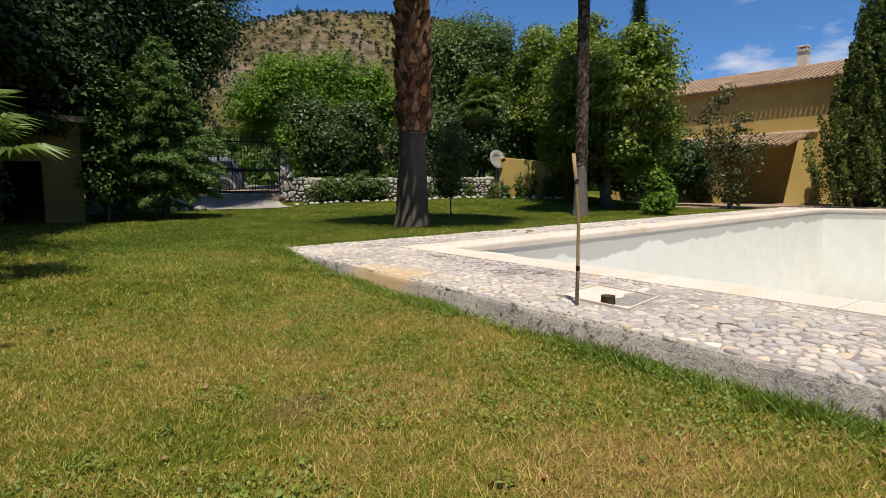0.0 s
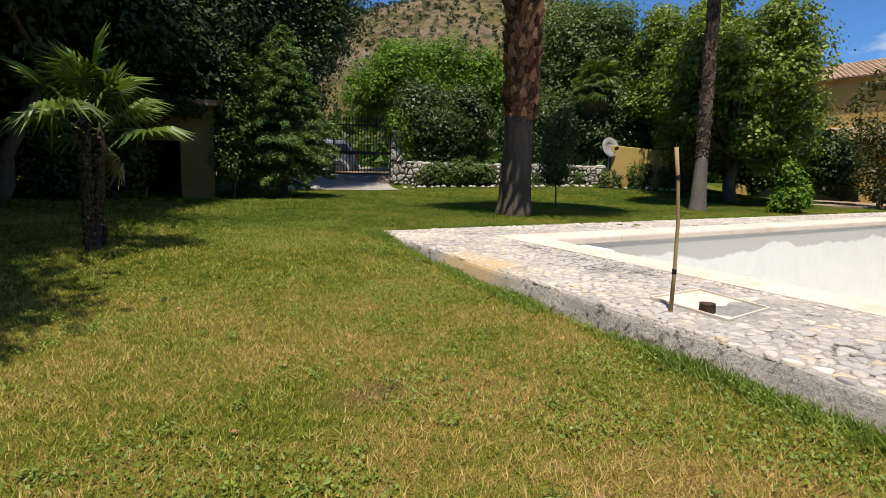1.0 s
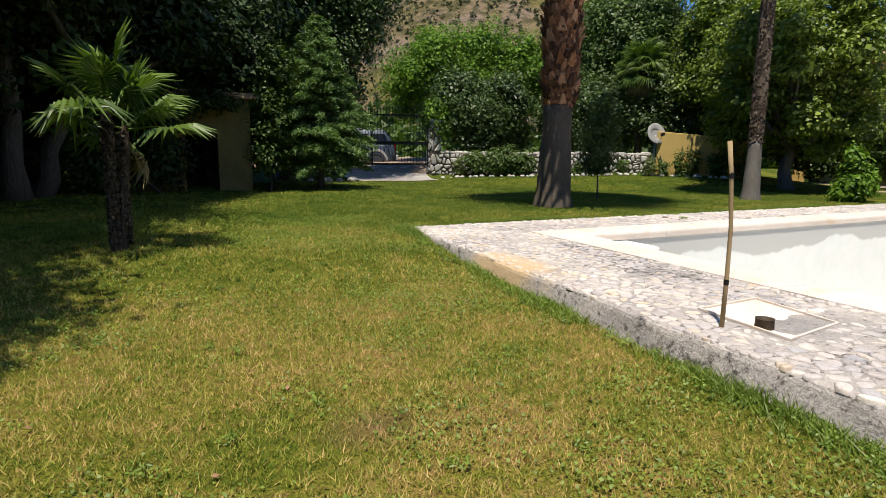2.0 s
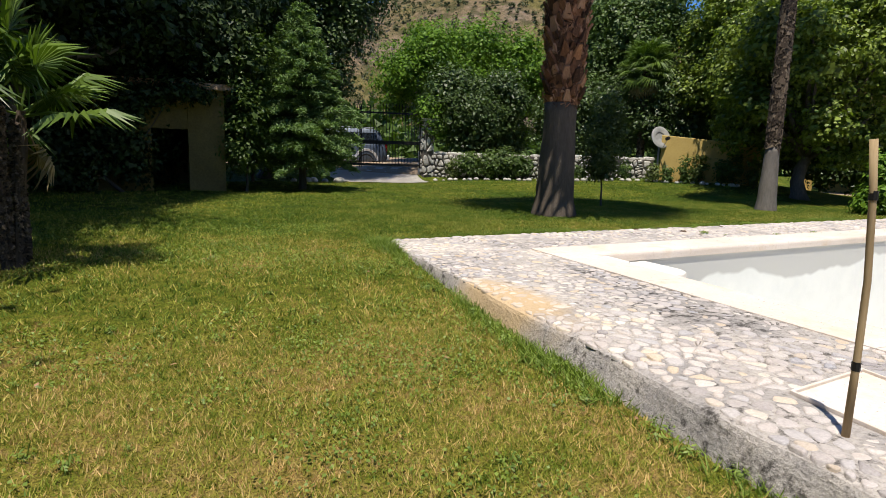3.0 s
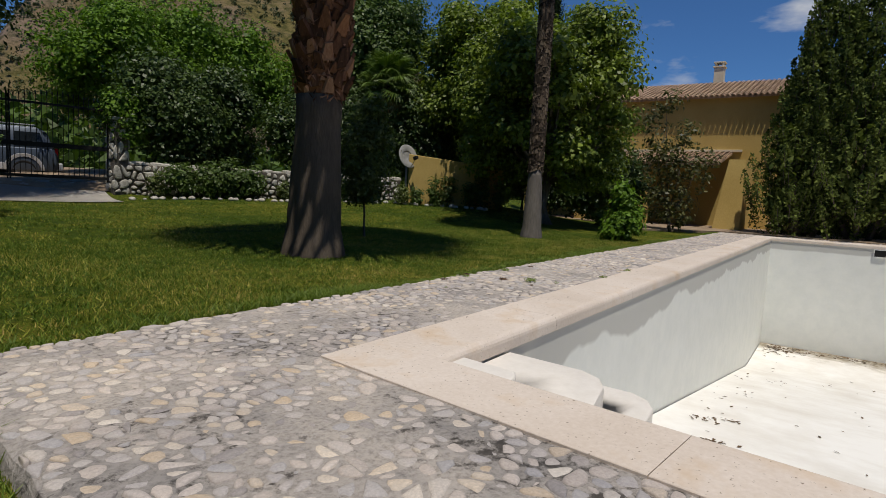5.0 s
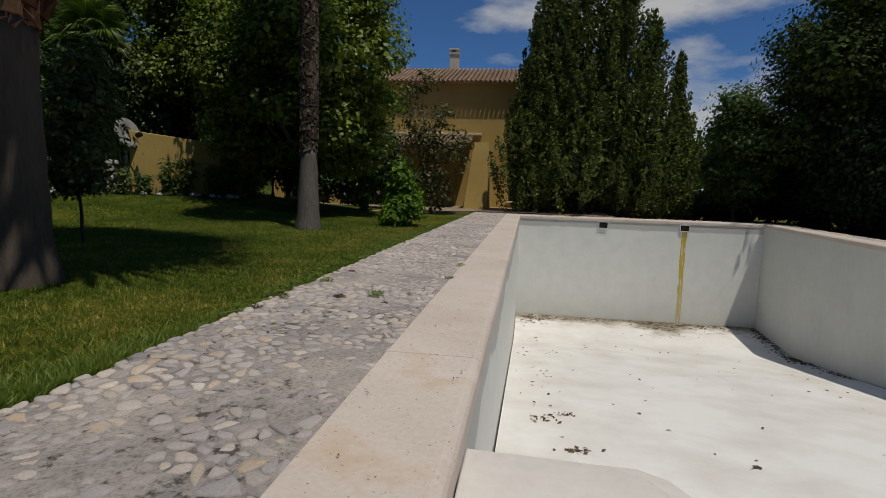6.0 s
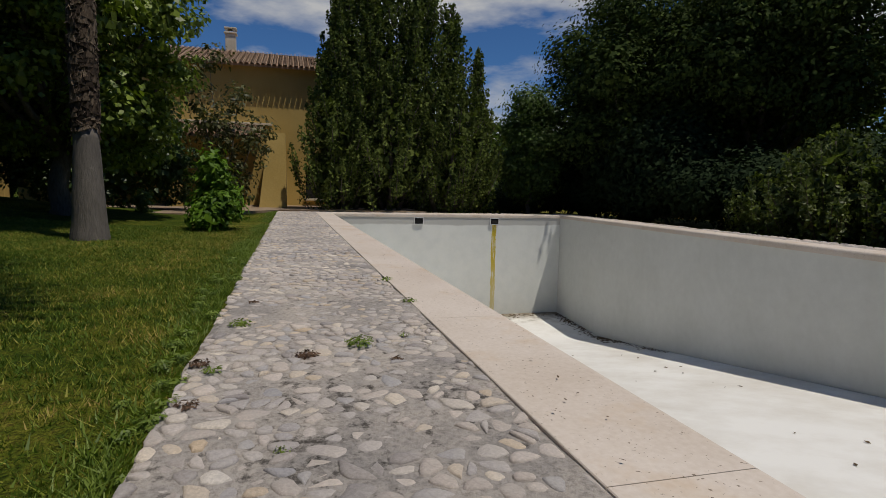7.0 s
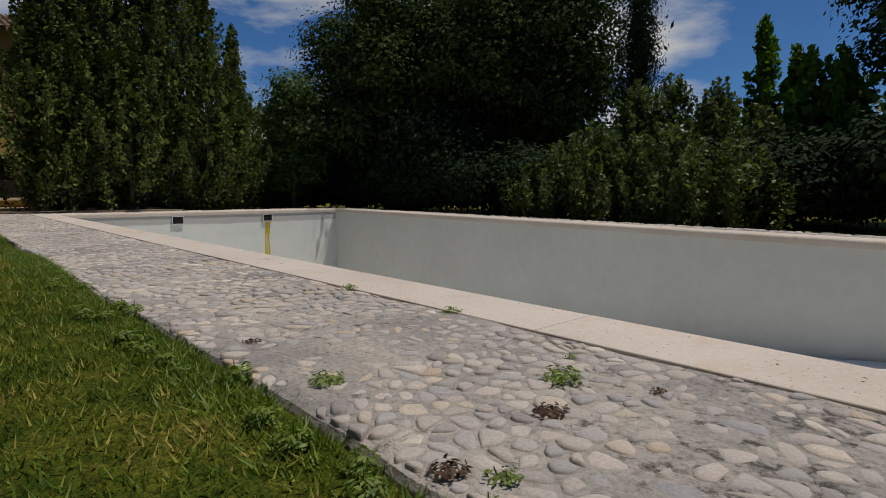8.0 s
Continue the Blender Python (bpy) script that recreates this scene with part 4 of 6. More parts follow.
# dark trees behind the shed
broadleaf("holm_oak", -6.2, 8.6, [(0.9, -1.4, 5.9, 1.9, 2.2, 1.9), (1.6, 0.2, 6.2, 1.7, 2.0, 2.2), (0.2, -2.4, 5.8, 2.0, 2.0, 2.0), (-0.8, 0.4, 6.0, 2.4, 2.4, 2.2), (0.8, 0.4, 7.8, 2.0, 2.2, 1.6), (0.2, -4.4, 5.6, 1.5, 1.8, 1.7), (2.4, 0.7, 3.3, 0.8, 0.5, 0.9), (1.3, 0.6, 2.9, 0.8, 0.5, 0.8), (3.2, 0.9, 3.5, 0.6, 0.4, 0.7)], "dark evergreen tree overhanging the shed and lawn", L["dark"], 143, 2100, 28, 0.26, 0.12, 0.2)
# the two masses left of the shed are added to cover sunlit ground
broadleaf("ivy", -3.75, 9.5, [(0, 0, 0.9, 0.6, 0.3, 0.9), (0.1, 0, 2.0, 0.7, 0.35, 0.6), (1.0, 0.02, 2.25, 0.8, 0.3, 0.35), (-1.2, 0, 0.8, 1.0, 0.7, 0.9), (-2.4, 0.2, 0.7, 1.0, 0.8, 0.8)], "dark ivy over the shed front, with masses added to hide lit ground", L["dark"], 144, 420, 26, 0.16, 0.10, 0.05, category="climber", stems=2)
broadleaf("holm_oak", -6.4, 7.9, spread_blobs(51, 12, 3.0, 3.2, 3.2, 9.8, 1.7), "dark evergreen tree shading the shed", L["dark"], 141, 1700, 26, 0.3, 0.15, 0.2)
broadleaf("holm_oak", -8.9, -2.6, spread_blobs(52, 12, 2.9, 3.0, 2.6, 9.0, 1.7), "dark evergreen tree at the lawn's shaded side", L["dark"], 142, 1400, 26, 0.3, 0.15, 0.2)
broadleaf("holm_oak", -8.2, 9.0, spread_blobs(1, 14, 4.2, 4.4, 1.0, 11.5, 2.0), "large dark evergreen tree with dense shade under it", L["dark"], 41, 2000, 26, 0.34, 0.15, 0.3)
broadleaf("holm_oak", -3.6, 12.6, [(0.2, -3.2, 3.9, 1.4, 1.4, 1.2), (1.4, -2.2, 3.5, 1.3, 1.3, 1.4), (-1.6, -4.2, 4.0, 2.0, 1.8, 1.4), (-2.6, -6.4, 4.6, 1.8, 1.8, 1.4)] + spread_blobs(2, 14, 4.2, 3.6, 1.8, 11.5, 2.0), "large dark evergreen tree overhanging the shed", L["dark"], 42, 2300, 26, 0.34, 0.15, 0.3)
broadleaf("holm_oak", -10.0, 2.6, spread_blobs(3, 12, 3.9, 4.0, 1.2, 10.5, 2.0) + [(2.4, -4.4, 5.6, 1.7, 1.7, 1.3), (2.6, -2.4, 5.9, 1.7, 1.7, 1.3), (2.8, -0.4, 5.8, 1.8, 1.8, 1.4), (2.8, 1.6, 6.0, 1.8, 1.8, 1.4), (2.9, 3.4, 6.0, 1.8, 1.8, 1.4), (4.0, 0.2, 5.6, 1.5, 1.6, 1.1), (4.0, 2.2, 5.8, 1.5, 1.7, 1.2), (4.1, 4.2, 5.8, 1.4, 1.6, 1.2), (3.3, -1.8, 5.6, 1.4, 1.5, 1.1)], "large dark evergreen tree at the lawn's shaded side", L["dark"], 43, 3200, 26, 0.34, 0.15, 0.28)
# undergrowth added to shut out sky light; its leaf colour carries shade too
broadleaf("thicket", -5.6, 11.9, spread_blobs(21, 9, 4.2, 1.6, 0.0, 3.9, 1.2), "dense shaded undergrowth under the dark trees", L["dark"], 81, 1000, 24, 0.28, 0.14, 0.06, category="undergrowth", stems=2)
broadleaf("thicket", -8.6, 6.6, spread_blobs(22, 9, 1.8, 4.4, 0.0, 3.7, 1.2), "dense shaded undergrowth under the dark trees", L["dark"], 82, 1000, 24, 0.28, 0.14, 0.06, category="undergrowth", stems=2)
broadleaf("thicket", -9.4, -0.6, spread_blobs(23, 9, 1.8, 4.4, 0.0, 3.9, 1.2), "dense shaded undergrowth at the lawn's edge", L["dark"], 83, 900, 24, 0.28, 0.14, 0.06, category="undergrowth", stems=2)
broadleaf("thicket", -0.4, 13.6, spread_blobs(24, 8, 2.4, 1.2, 0.0, 3.4, 1.0), "leafy undergrowth behind the spruce", L["mid"], 84, 700, 24, 0.24, 0.12, 0.06, category="undergrowth", stems=2)
broadleaf("elm", 0.1, 14.8, spread_blobs(4, 13, 2.5, 2.2, 1.2, 9.6, 1.3) + [(2.9, -0.3, 6.4, 1.6, 1.3, 1.3), (3.1, -0.3, 8.2, 1.7, 1.3, 1.4), (2.3, -0.3, 4.6, 1.4, 1.1, 1.1), (2.7, -0.3, 5.4, 1.2, 1.0, 1.0), (2.0, -0.3, 3.2, 1.1, 0.9, 0.9), (0.6, -0.6, 5.8, 1.5, 1.2, 1.5), (0.8, -0.6, 7.6, 1.6, 1.2, 1.5)], "tall green tree behind the spruce", L["hedge"], 44, 2300, 26, 0.28, 0.13, 0.2)

# hedge and trees behind the stone wall
broadleaf("hedge_bush", 8.7, 15.4, spread_blobs(5, 13, 2.9, 1.6, 0.2, 4.1, 1.1), "dense dark hedge behind the dry stone wall", L["hedge"], 45, 1300, 26, 0.25, 0.12, 0.1, category="hedge", stems=2)
broadleaf("hedge_bush", 12.4, 13.0, spread_blobs(6, 13, 2.7, 1.8, 0.2, 4.0, 1.1), "dense dark hedge behind the dry stone wall", L["hedge"], 46, 1300, 26, 0.25, 0.12, 0.1, category="hedge", stems=2)
broadleaf("hedge_bush", 15.0, 10.7, spread_blobs(36, 12, 2.2, 1.5, 0.2, 4.4, 1.0), "tall dark bush behind the ochre wall", L["hedge"], 147, 1100, 26, 0.25, 0.12, 0.1, category="hedge", stems=2)
broadleaf("mulberry", 9.9, 18.2, [(-3.2, 0, 3.4, 1.5, 1.5, 1.4), (-1.6, 0.1, 4.4, 1.6, 1.5, 1.5), (0.2, 0, 5.0, 1.7, 1.6, 1.5), (1.9, -0.6, 4.4, 1.7, 1.5, 1.5), (3.4, -1.4, 3.6, 1.6, 1.5, 1.5), (-0.9, 0, 3.0, 2.6, 1.8, 1.7)] + spread_blobs(7, 18, 4.8, 2.8, 0.6, 6.0, 0.95), "bright green broad tree behind the hedge", L["bright"], 47, 2200, 26, 0.24, 0.13, 0.25)
broadleaf("ivy", 6.15, 15.0, [(0, 0, 2.3, 0.55, 0.5, 0.6), (0.2, -0.1, 1.7, 0.5, 0.4, 0.5)], "green climber growing over the gate pillar", L["bright"], 48, 150, 24, 0.16, 0.10, 0.04, category="climber")
broadleaf("carob", 15.2, 13.8, spread_blobs(8, 14, 2.9, 2.9, 2.0, 8.6, 1.4), "green tree behind the ochre wall", L["mid"], 49, 1700, 26, 0.3, 0.14, 0.2)
broadleaf("fig_tree", 15.6, 8.5, [(-0.9, 0.8, 3.2, 1.2, 1.2, 0.9), (0.6, -1.2, 3.0, 1.3, 1.3, 1.2)] + spread_blobs(9, 22, 2.4, 2.5, 2.1, 7.4, 0.8), "broad-leaved tree with bright upper leaves behind the ochre wall", L["fig"], 50, 1300, 30, 0.20, 0.125, 0.2, slim=0.75, shell=0.7)
# two leaf masses added before the porch to stand for its deep shade
broadleaf("porch_filler", 18.4, 5.0, [(0, 0, 2.0, 0.9, 1.3, 1.2), (0.2, 1.6, 2.2, 0.9, 1.2, 1.1), (0, -0.9, 1.2, 0.7, 0.8, 1.0), (0.2, 0.8, 0.9, 0.8, 1.4, 0.9)], "dark leaf mass added to darken the porch", L["hedge"], 150, 420, 24, 0.2, 0.13, 0.05, category="climber", stems=2)
broadleaf("porch_filler", 18.7, 8.4, [(0, 0, 2.0, 0.9, 1.3, 1.2), (0.2, 1.2, 2.2, 0.9, 1.2, 1.1), (0, -1.0, 1.5, 0.8, 1.0, 1.3)], "dark leaf mass added to darken the porch", L["hedge"], 151, 400, 24, 0.2, 0.13, 0.05, category="climber", stems=2)
broadleaf("fig_tree", 13.2, 4.95, [(0.2, 1.4, 2.2, 1.3, 1.3, 1.1), (0.6, -0.6, 1.8, 1.5, 1.3, 0.9), (-0.4, 1.5, 4.0, 1.2, 1.2, 1.5)] + spread_blobs(10, 22, 2.6, 2.6, 1.2, 6.3, 0.75), "broad-leaved tree shading the terrace beside the house", L["fig"], 51, 1350, 30, 0.19, 0.115, 0.22, slim=0.75, shell=0.7)

# by the house
broadleaf("shrub", 11.0, 1.95, [(0, 0, 0.34, 0.38, 0.36, 0.34), (0.05, 0.05, 0.72, 0.25, 0.25, 0.36), (-0.06, 0.06, 1.08, 0.13, 0.13, 0.30), (-0.25, 0.12, 0.26, 0.22, 0.22, 0.24), (0.18, -0.15, 0.55, 0.16, 0.16, 0.3)], "leafy bright green shrub at the edge of the lawn", L["bright"], 52, 170, 20, 0.10, 0.12, 0.03, slim=0.4, fill=0.1, category="shrub", stems=3)
broadleaf("rose_tree", 17.2, 2.3, [(0, 0.3, 2.3, 0.8, 0.8, 0.7), (0, -0.6, 2.0, 0.5, 0.5, 0.7), (0, 0.8, 3.3, 0.4, 0.4, 0.7), (0, 0.1, 0.9, 0.7, 0.8, 0.7), (0, -0.2, 3.0, 0.35, 0.35, 0.5), (0, 0.5, 4.1, 0.35, 0.35, 0.5)], "loose small-leaved tree climbing in front of the porch", L["rose"], 53, 170, 20, 0.15, 0.13, 0.05, shell=0.3, fill=0, stems=2)


def shoot_tree(name, x, y, spires, label, mat, seed, shoots=105, leaf=0.12):
    """An upright tree whose leafy shoots all strive upwards; spires are (dx, dy, height, radius)."""
    rng, py = np.random.default_rng(seed), random.Random(seed)
    z = gz(x, y)
    tree = thing(name, (x, y, z), label, "tree")
    wood, pos, nor, along, size = [], [], [], [], []
    for dx, dy, h, r in spires:
        ax, ay = x + dx, y + dy
        v, f = tube([(x + dx * 0.2, y + dy * 0.2, z - 0.15), (x + dx * 0.7, y + dy * 0.7, z + 0.9), (ax, ay, z + h * 0.55), (ax, ay, z + h * 0.96)], [0.10, 0.07, 0.045, 0.008], 7)
        raw("stem", v, f, M["bark"], tree, "", True)
        for i in range(int(shoots * (0.35 + 0.65 * r) * h / 7.5)):
            t = 0.14 + 0.84 * (i + py.random()) / (shoots * (0.35 + 0.65 * r) * h / 7.5)
            wide = r * (np.interp(t, [0, 0.12, 0.32, 0.6, 0.85, 1.0], [0.2, 0.5, 1.25, 1.05, 0.50, 0.04]))
            a = i * 2.399 + py.uniform(-0.4, 0.4)
            d = np.array([math.cos(a), math.sin(a), 0.0])
            ln = py.uniform(0.45, 1.6) * (0.7 + 0.5 * (1 - t))
            tip = np.array([ax, ay, z + h * t]) + d * wide * py.uniform(0.50, 1.22)
            tip[2] += 0.25 * ln
            foot = tip - np.array([0, 0, ln]) - d * ln * 0.35
            wood.append(tube([foot, (foot + tip) / 2 + d * 0.08, tip], [0.014, 0.009, 0.003], 4))
            m = int(80 * ln) + 20
            s = rng.random(m) ** 0.8
            c = foot + (tip - foot) * s[:, None] + d * (0.3 * (s * (1 - s)))[:, None]
            w = 0.125 * (1.10 - s) ** 0.7
            o = np.clip(rng.normal(size=(m, 3)), -1.6, 1.6)
            pos.append(c + o * w[:, None] * [1, 1, 0.8])
            nor.append(unit(rng, m) * 0.8 + d * 0.45 + [0, 0, 0.35])
            along.append(unit(rng, m) * 0.6 + d * 0.35 + [0, 0, 0.5])
            size.append(leaf * rng.uniform(0.6, 1.3, m))
        m = int(330 * h / 7.5 * (0.3 + r))
        t = rng.random(m) * 0.74 + 0.16
        q = r * np.interp(t, [0, 0.12, 0.32, 0.6, 0.85, 1.0], [0.2, 0.5, 1.25, 1.05, 0.50, 0.0]) * 0.66 * np.sqrt(rng.random(m))
        a = rng.random(m) * 2 * np.pi
        pos.append(np.stack([ax + np.cos(a) * q, ay + np.sin(a) * q, z + h * t], -1))
        nor.append(unit(rng, m))
        along.append(unit(rng, m) * 0.5 + [0, 0, 0.8])
        size.append(np.full(m, leaf * 2.6))
    v, f = join(*wood)
    tagged(raw("twigs", v, f, M["bark"], tree, "", True), kind="stuff")
    pos, nor, along, size = map(np.concatenate, (pos, nor, along, size))
    v, f = leaf_arrays(pos, nor, along, size, size * 0.6)
    raw("crown", v, f, mat, tree)
    return tree


PEAR = "upright dusty green tree with many pointed shoots by the house"
shoot_tree("pear_tree", 20.2, -1.15, [(0, 0.70, 5.6, 0.5), (0.1, 0.35, 7.3, 0.75), (0.2, 0.0, 8.9, 0.95), (0.1, -0.7, 8.1, 1.0), (-0.4, 0.4, 4.5, 1.2)], PEAR, L["poplar"], 60, leaf=0.11)
shoot_tree("pear_tree", 20.2, -2.6, [(0, 0.75, 7.6, 0.9), (0.2, 0.1, 9.3, 1.1), (-0.1, -0.75, 8.6, 1.0), (-0.6, 0.1, 5.2, 1.3)], PEAR, L["poplar"], 61, leaf=0.11)
shoot_tree("pear_tree", 20.2, -4.4, [(0, 0.6, 8.9, 1.0), (0.2, -0.3, 7.4, 0.9), (0, -1.25, 5.9, 0.45), (-0.5, -0.3, 5.0, 1.3), (0.1, -1.5, 4.2, 0.7)], PEAR, L["poplar"], 62, leaf=0.11)

# dark shrubs added to hide bright ground behind the pear trees
for k, (hx, hy) in enumerate(((22.5, -2.2), (22.5, -5.2), (22.3, -7.6))):
    broadleaf("filler_shrub", hx, hy, [(0, -0.9, 0.45, 0.6, 0.9, 0.6), (0, 0.1, 0.5, 0.6, 0.9, 0.65), (0, 1.0, 0.4, 0.6, 0.8, 0.55)], "low dark filler shrub covering the lit strip behind the trees", L["dark"], 182 + k, 260, 24, 0.15, 0.10, 0.05, category="shrub", stems=2)

# beyond the pool
broadleaf("holm_oak", 19.4, -11.4, spread_blobs(11, 14, 3.8, 3.6, 0.9, 8.6, 1.7), "huge dark evergreen tree behind the pool", L["oak"], 54, 1000, 60, 0.40, 0.15, 0.3)
broadleaf("holm_oak", 15.4, -13.4, spread_blobs(12, 15, 4.3, 3.6, 0.9, 9.4, 1.7), "huge dark evergreen tree behind the pool", L["oak"], 55, 1100, 60, 0.40, 0.15, 0.3)
# thickets in cypress near-black paint the shade beneath the big trees
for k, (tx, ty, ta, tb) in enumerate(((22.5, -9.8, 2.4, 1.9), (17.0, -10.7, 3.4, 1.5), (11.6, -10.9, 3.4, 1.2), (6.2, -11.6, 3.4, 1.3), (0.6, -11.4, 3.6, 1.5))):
    broadleaf("thicket", tx, ty, spread_blobs(30 + k, 10, ta, tb, 0.0, 3.5 if k < 2 else 2.1, 1.2 if k < 2 else 0.7), "undergrowth added behind the pool, coloured near-black for shade", L["cypress"], 90 + k, 950, 24, 0.28, 0.14, 0.06, category="undergrowth", stems=2)
broadleaf("laurel", 20.6, -7.9, spread_blobs(13, 8, 1.3, 1.3, 0.3, 4.9, 0.8), "round green tree at the pool's far corner", L["mid"], 56, 650, 24, 0.25, 0.12, 0.1)
shoot_tree("quince", 9.5, -9.9, [(-2.9, 0, 1.7, 0.8), (-1.8, 0.2, 2.1, 0.9), (-0.8, -0.2, 1.9, 0.9), (0.2, 0.2, 2.2, 0.95), (1.2, -0.1, 1.8, 0.85), (2.0, 0.1, 1.4, 0.6)], "spreading fruit tree with upright grey-green shoots behind the pool", L["quince"], 57, 190, 0.105)
shoot_tree("quince", 8.6, -12.6, [(-1.6, 0, 2.7, 0.9), (-0.6, 0.2, 3.3, 1.0), (0.6, 0, 3.7, 0.9), (1.4, 0.3, 3.6, 0.8)], "leafy fruit tree rising behind a lower one", L["quince"], 58, 150, 0.105)
# second row, added to cover a sunlit strip with painted darkness
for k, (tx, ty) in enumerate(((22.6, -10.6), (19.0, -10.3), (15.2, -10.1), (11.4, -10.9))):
    broadleaf("thicket", tx, ty, spread_blobs(130 + k, 10, 2.6, 0.8, 0.0, 1.9, 0.6), "undergrowth added behind the pool, coloured near-black for shade", L["cypress"], 195 + k, 900, 24, 0.22, 0.12, 0.05, category="undergrowth", stems=2)
spire_tree("cypress", 10.55, -13.25, [(0, 0, 9.0, 0.58, 0.3)], "narrow dark cypress behind the pool", L["cypress"], 70, 0.08, 3.0, "conifer", 0.4)
spire_tree("cypress", 26.8, 11.4, [(0, 0, 13.5, 0.7, 0.3)], "tall narrow cypress behind the house trees", L["cypress"], 71, 0.09, 2.6, "conifer", 0.4)
shoot_tree("almond", 7.2, -14.0, [(0.35, 0, 5.3, 0.40), (-0.5, 0, 4.4, 0.8), (-1.3, 0, 4.0, 1.0)], "tall thin fruit tree with long sunlit leaves", L["bright"], 73, 60, 0.17)
broadleaf("holm_oak", 2.2, -15.2, spread_blobs(16, 16, 3.7, 3.0, 1.4, 9.5, 1.3) + [(2.6, 0, 5.2, 1.2, 1.2, 1.2), (2.3, 0, 6.9, 1.4, 1.3, 1.3), (1.6, 0, 8.6, 1.5, 1.4, 1.3), (2.5, 0, 3.6, 1.2, 1.1, 1.1)], "large dark tree with loose outer sprays", L["oak"], 59, 900, 54, 0.40, 0.14, 0.28)


# walls, gate and shed
def upright_stones(seed, a, b, height, parent_name, label, step=0.26):
    """A rubble wall from a to b with proud stones on its faces."""
    a, b = Vector((a[0], a[1])), Vector((b[0], b[1]))
    d = (b - a).normalized()
    n = Vector((-d.y, d.x))
    ln = (b - a).length
    z = min(gz(*a), gz(*b))
    wall = thing(parent_name, (*a, z), label, "stone wall", kind="structure")
    rng = random.Random(seed)
    turn = Matrix.Translation((a.x, a.y, z - 0.1)) @ Matrix(((d.x, -d.y, 0, 0), (d.y, d.x, 0, 0), (0, 0, 1, 0), (0, 0, 0, 1)))
    bm = bmesh.new()
    box(bm, 0, ln, -0.16, 0.16, 0, height + 0.1, 0.03, turn)
    part("core", bm, M["rubble"], wall, "earth and rubble core, coloured dark for shadowed gaps")
    pieces = []
    for side in (1, -1):
        for cx, cy, outline in cells(rng, [(0, 0), (ln, 0), (ln, height + 0.08), (0, height + 0.08)], step, 0.02, (0.72, 0.97)):
            v, f = stone_arrays(outline, rng.uniform(0.05, 0.11), rng)
            m = turn @ Matrix(((1, 0, 0, cx), (0, 0, -side, -side * 0.15), (0, 1, 0, cy), (0, 0, 0, 1)))
            pieces.append(([m @ Vector(p) for p in v], f if side > 0 else [q[::-1] for q in f]))
    x = 0.1
    while x < ln:
        w = rng.uniform(0.14, 0.24)
        out = [(w * math.cos(k * 0.785), 0.17 * math.sin(k * 0.785)) for k in range(8)]
        v, f = stone_arrays(out, rng.uniform(0.06, 0.12), rng)
        m = turn @ Matrix.Translation((x, 0, height + 0.08))
        pieces.append(([m @ Vector(p) for p in v], f))
        x += w * 1.7
    v, f = join(*pieces)
    tagged(raw("stones", v, f, M["stone"], wall, "pale rough field stones"), kind="stuff")
    return wall


upright_stones(1, (6.35, 14.85), (12.9, 10.1), 0.80, "wall_garden", "low dry stone wall of pale field stones", 0.155)


def gate_pillar(x, y):
    z = gz(x, y)
    p = thing("gate_pillar", (x, y, z), "square stone gate pillar overgrown with a climber", "gate pillar")
    bm = bmesh.new()
    box(bm, x - 0.2, x + 0.2, y - 0.2, y + 0.2, z - 0.2, z + 2.0, 0.02)
    part("core", bm, M["rubble"], p)
    rng = random.Random(9)
    pieces = []
    for q in range(4):
        turn = Matrix.Translation((x, y, z)) @ pose(0, 0, 0, 0, 0, 90 * q)
        for cx, cy, outline in cells(rng, [(-0.22, 0), (0.22, 0), (0.22, 2.0), (-0.22, 2.0)], 0.2, 0.02):
            v, f = stone_arrays(outline, rng.uniform(0.03, 0.07), rng)
            m = turn @ Matrix(((1, 0, 0, cx), (0, 0, -1, -0.195), (0, 1, 0, cy), (0, 0, 0, 1)))
            pieces.append(([m @ Vector(c) for c in v], f))
    v, f = join(*pieces)
    tagged(raw("stones", v, f, M["stone"], p), kind="stuff")
    bm = bmesh.new()
    box(bm, x - 0.27, x + 0.27, y - 0.27, y + 0.27, z + 2.0, z + 2.1, 0.02)
    part("cap", bm, M["stone"], p)


gate_pillar(6.10, 14.85)
gate_pillar(1.30, 16.20)


def iron_gate(a, b, base, height):
    a, b = Vector((*a, base)), Vector((*b, base))
    d = (b - a).normalized()
    gate = thing("iron_gate", a, "tall black wrought iron gate of upright bars", "gate")
    turn = Matrix.Translation(a) @ Matrix(((d.x, -d.y, 0, 0), (d.y, d.x, 0, 0), (0, 0, 1, 0), (0, 0, 0, 1)))
    ln = (b - a).length
    for z0, z1 in ((0.06, 0.14), (0.86, 0.98), (height - 0.40, height - 0.34)):
        bm = bmesh.new()
        box(bm, 0, ln, -0.02, 0.02, z0, z1, 0.004, turn)
        part("rail", bm, M["iron"], gate)
    for x in (0.03, ln / 2 - 0.03, ln / 2 + 0.03, ln - 0.03):
        bm = bmesh.new()
        box(bm, x - 0.018, x + 0.018, -0.018, 0.018, 0.0, height - 0.1, 0.004, turn)
        part("stile", bm, M["iron"], gate)
    n = int(ln / 0.115)
    for i in range(1, n):
        x = ln * i / n
        h = height - 0.30 + 0.28 * math.sin(math.pi * ((2 * i / n) % 1.0)) * 0.6
        v, f = tube([(x, 0, 0.08), (x, 0, h), (x, 0, h + 0.05), (x, 0, h + 0.14)], [0.009, 0.009, 0.018, 0.001], 6)
        raw("bar", [turn @ Vector(p) for p in v], f, M["iron"], gate)
    return gate


iron_gate((1.55, 16.05), (5.86, 14.85), 0.60, 2.35)

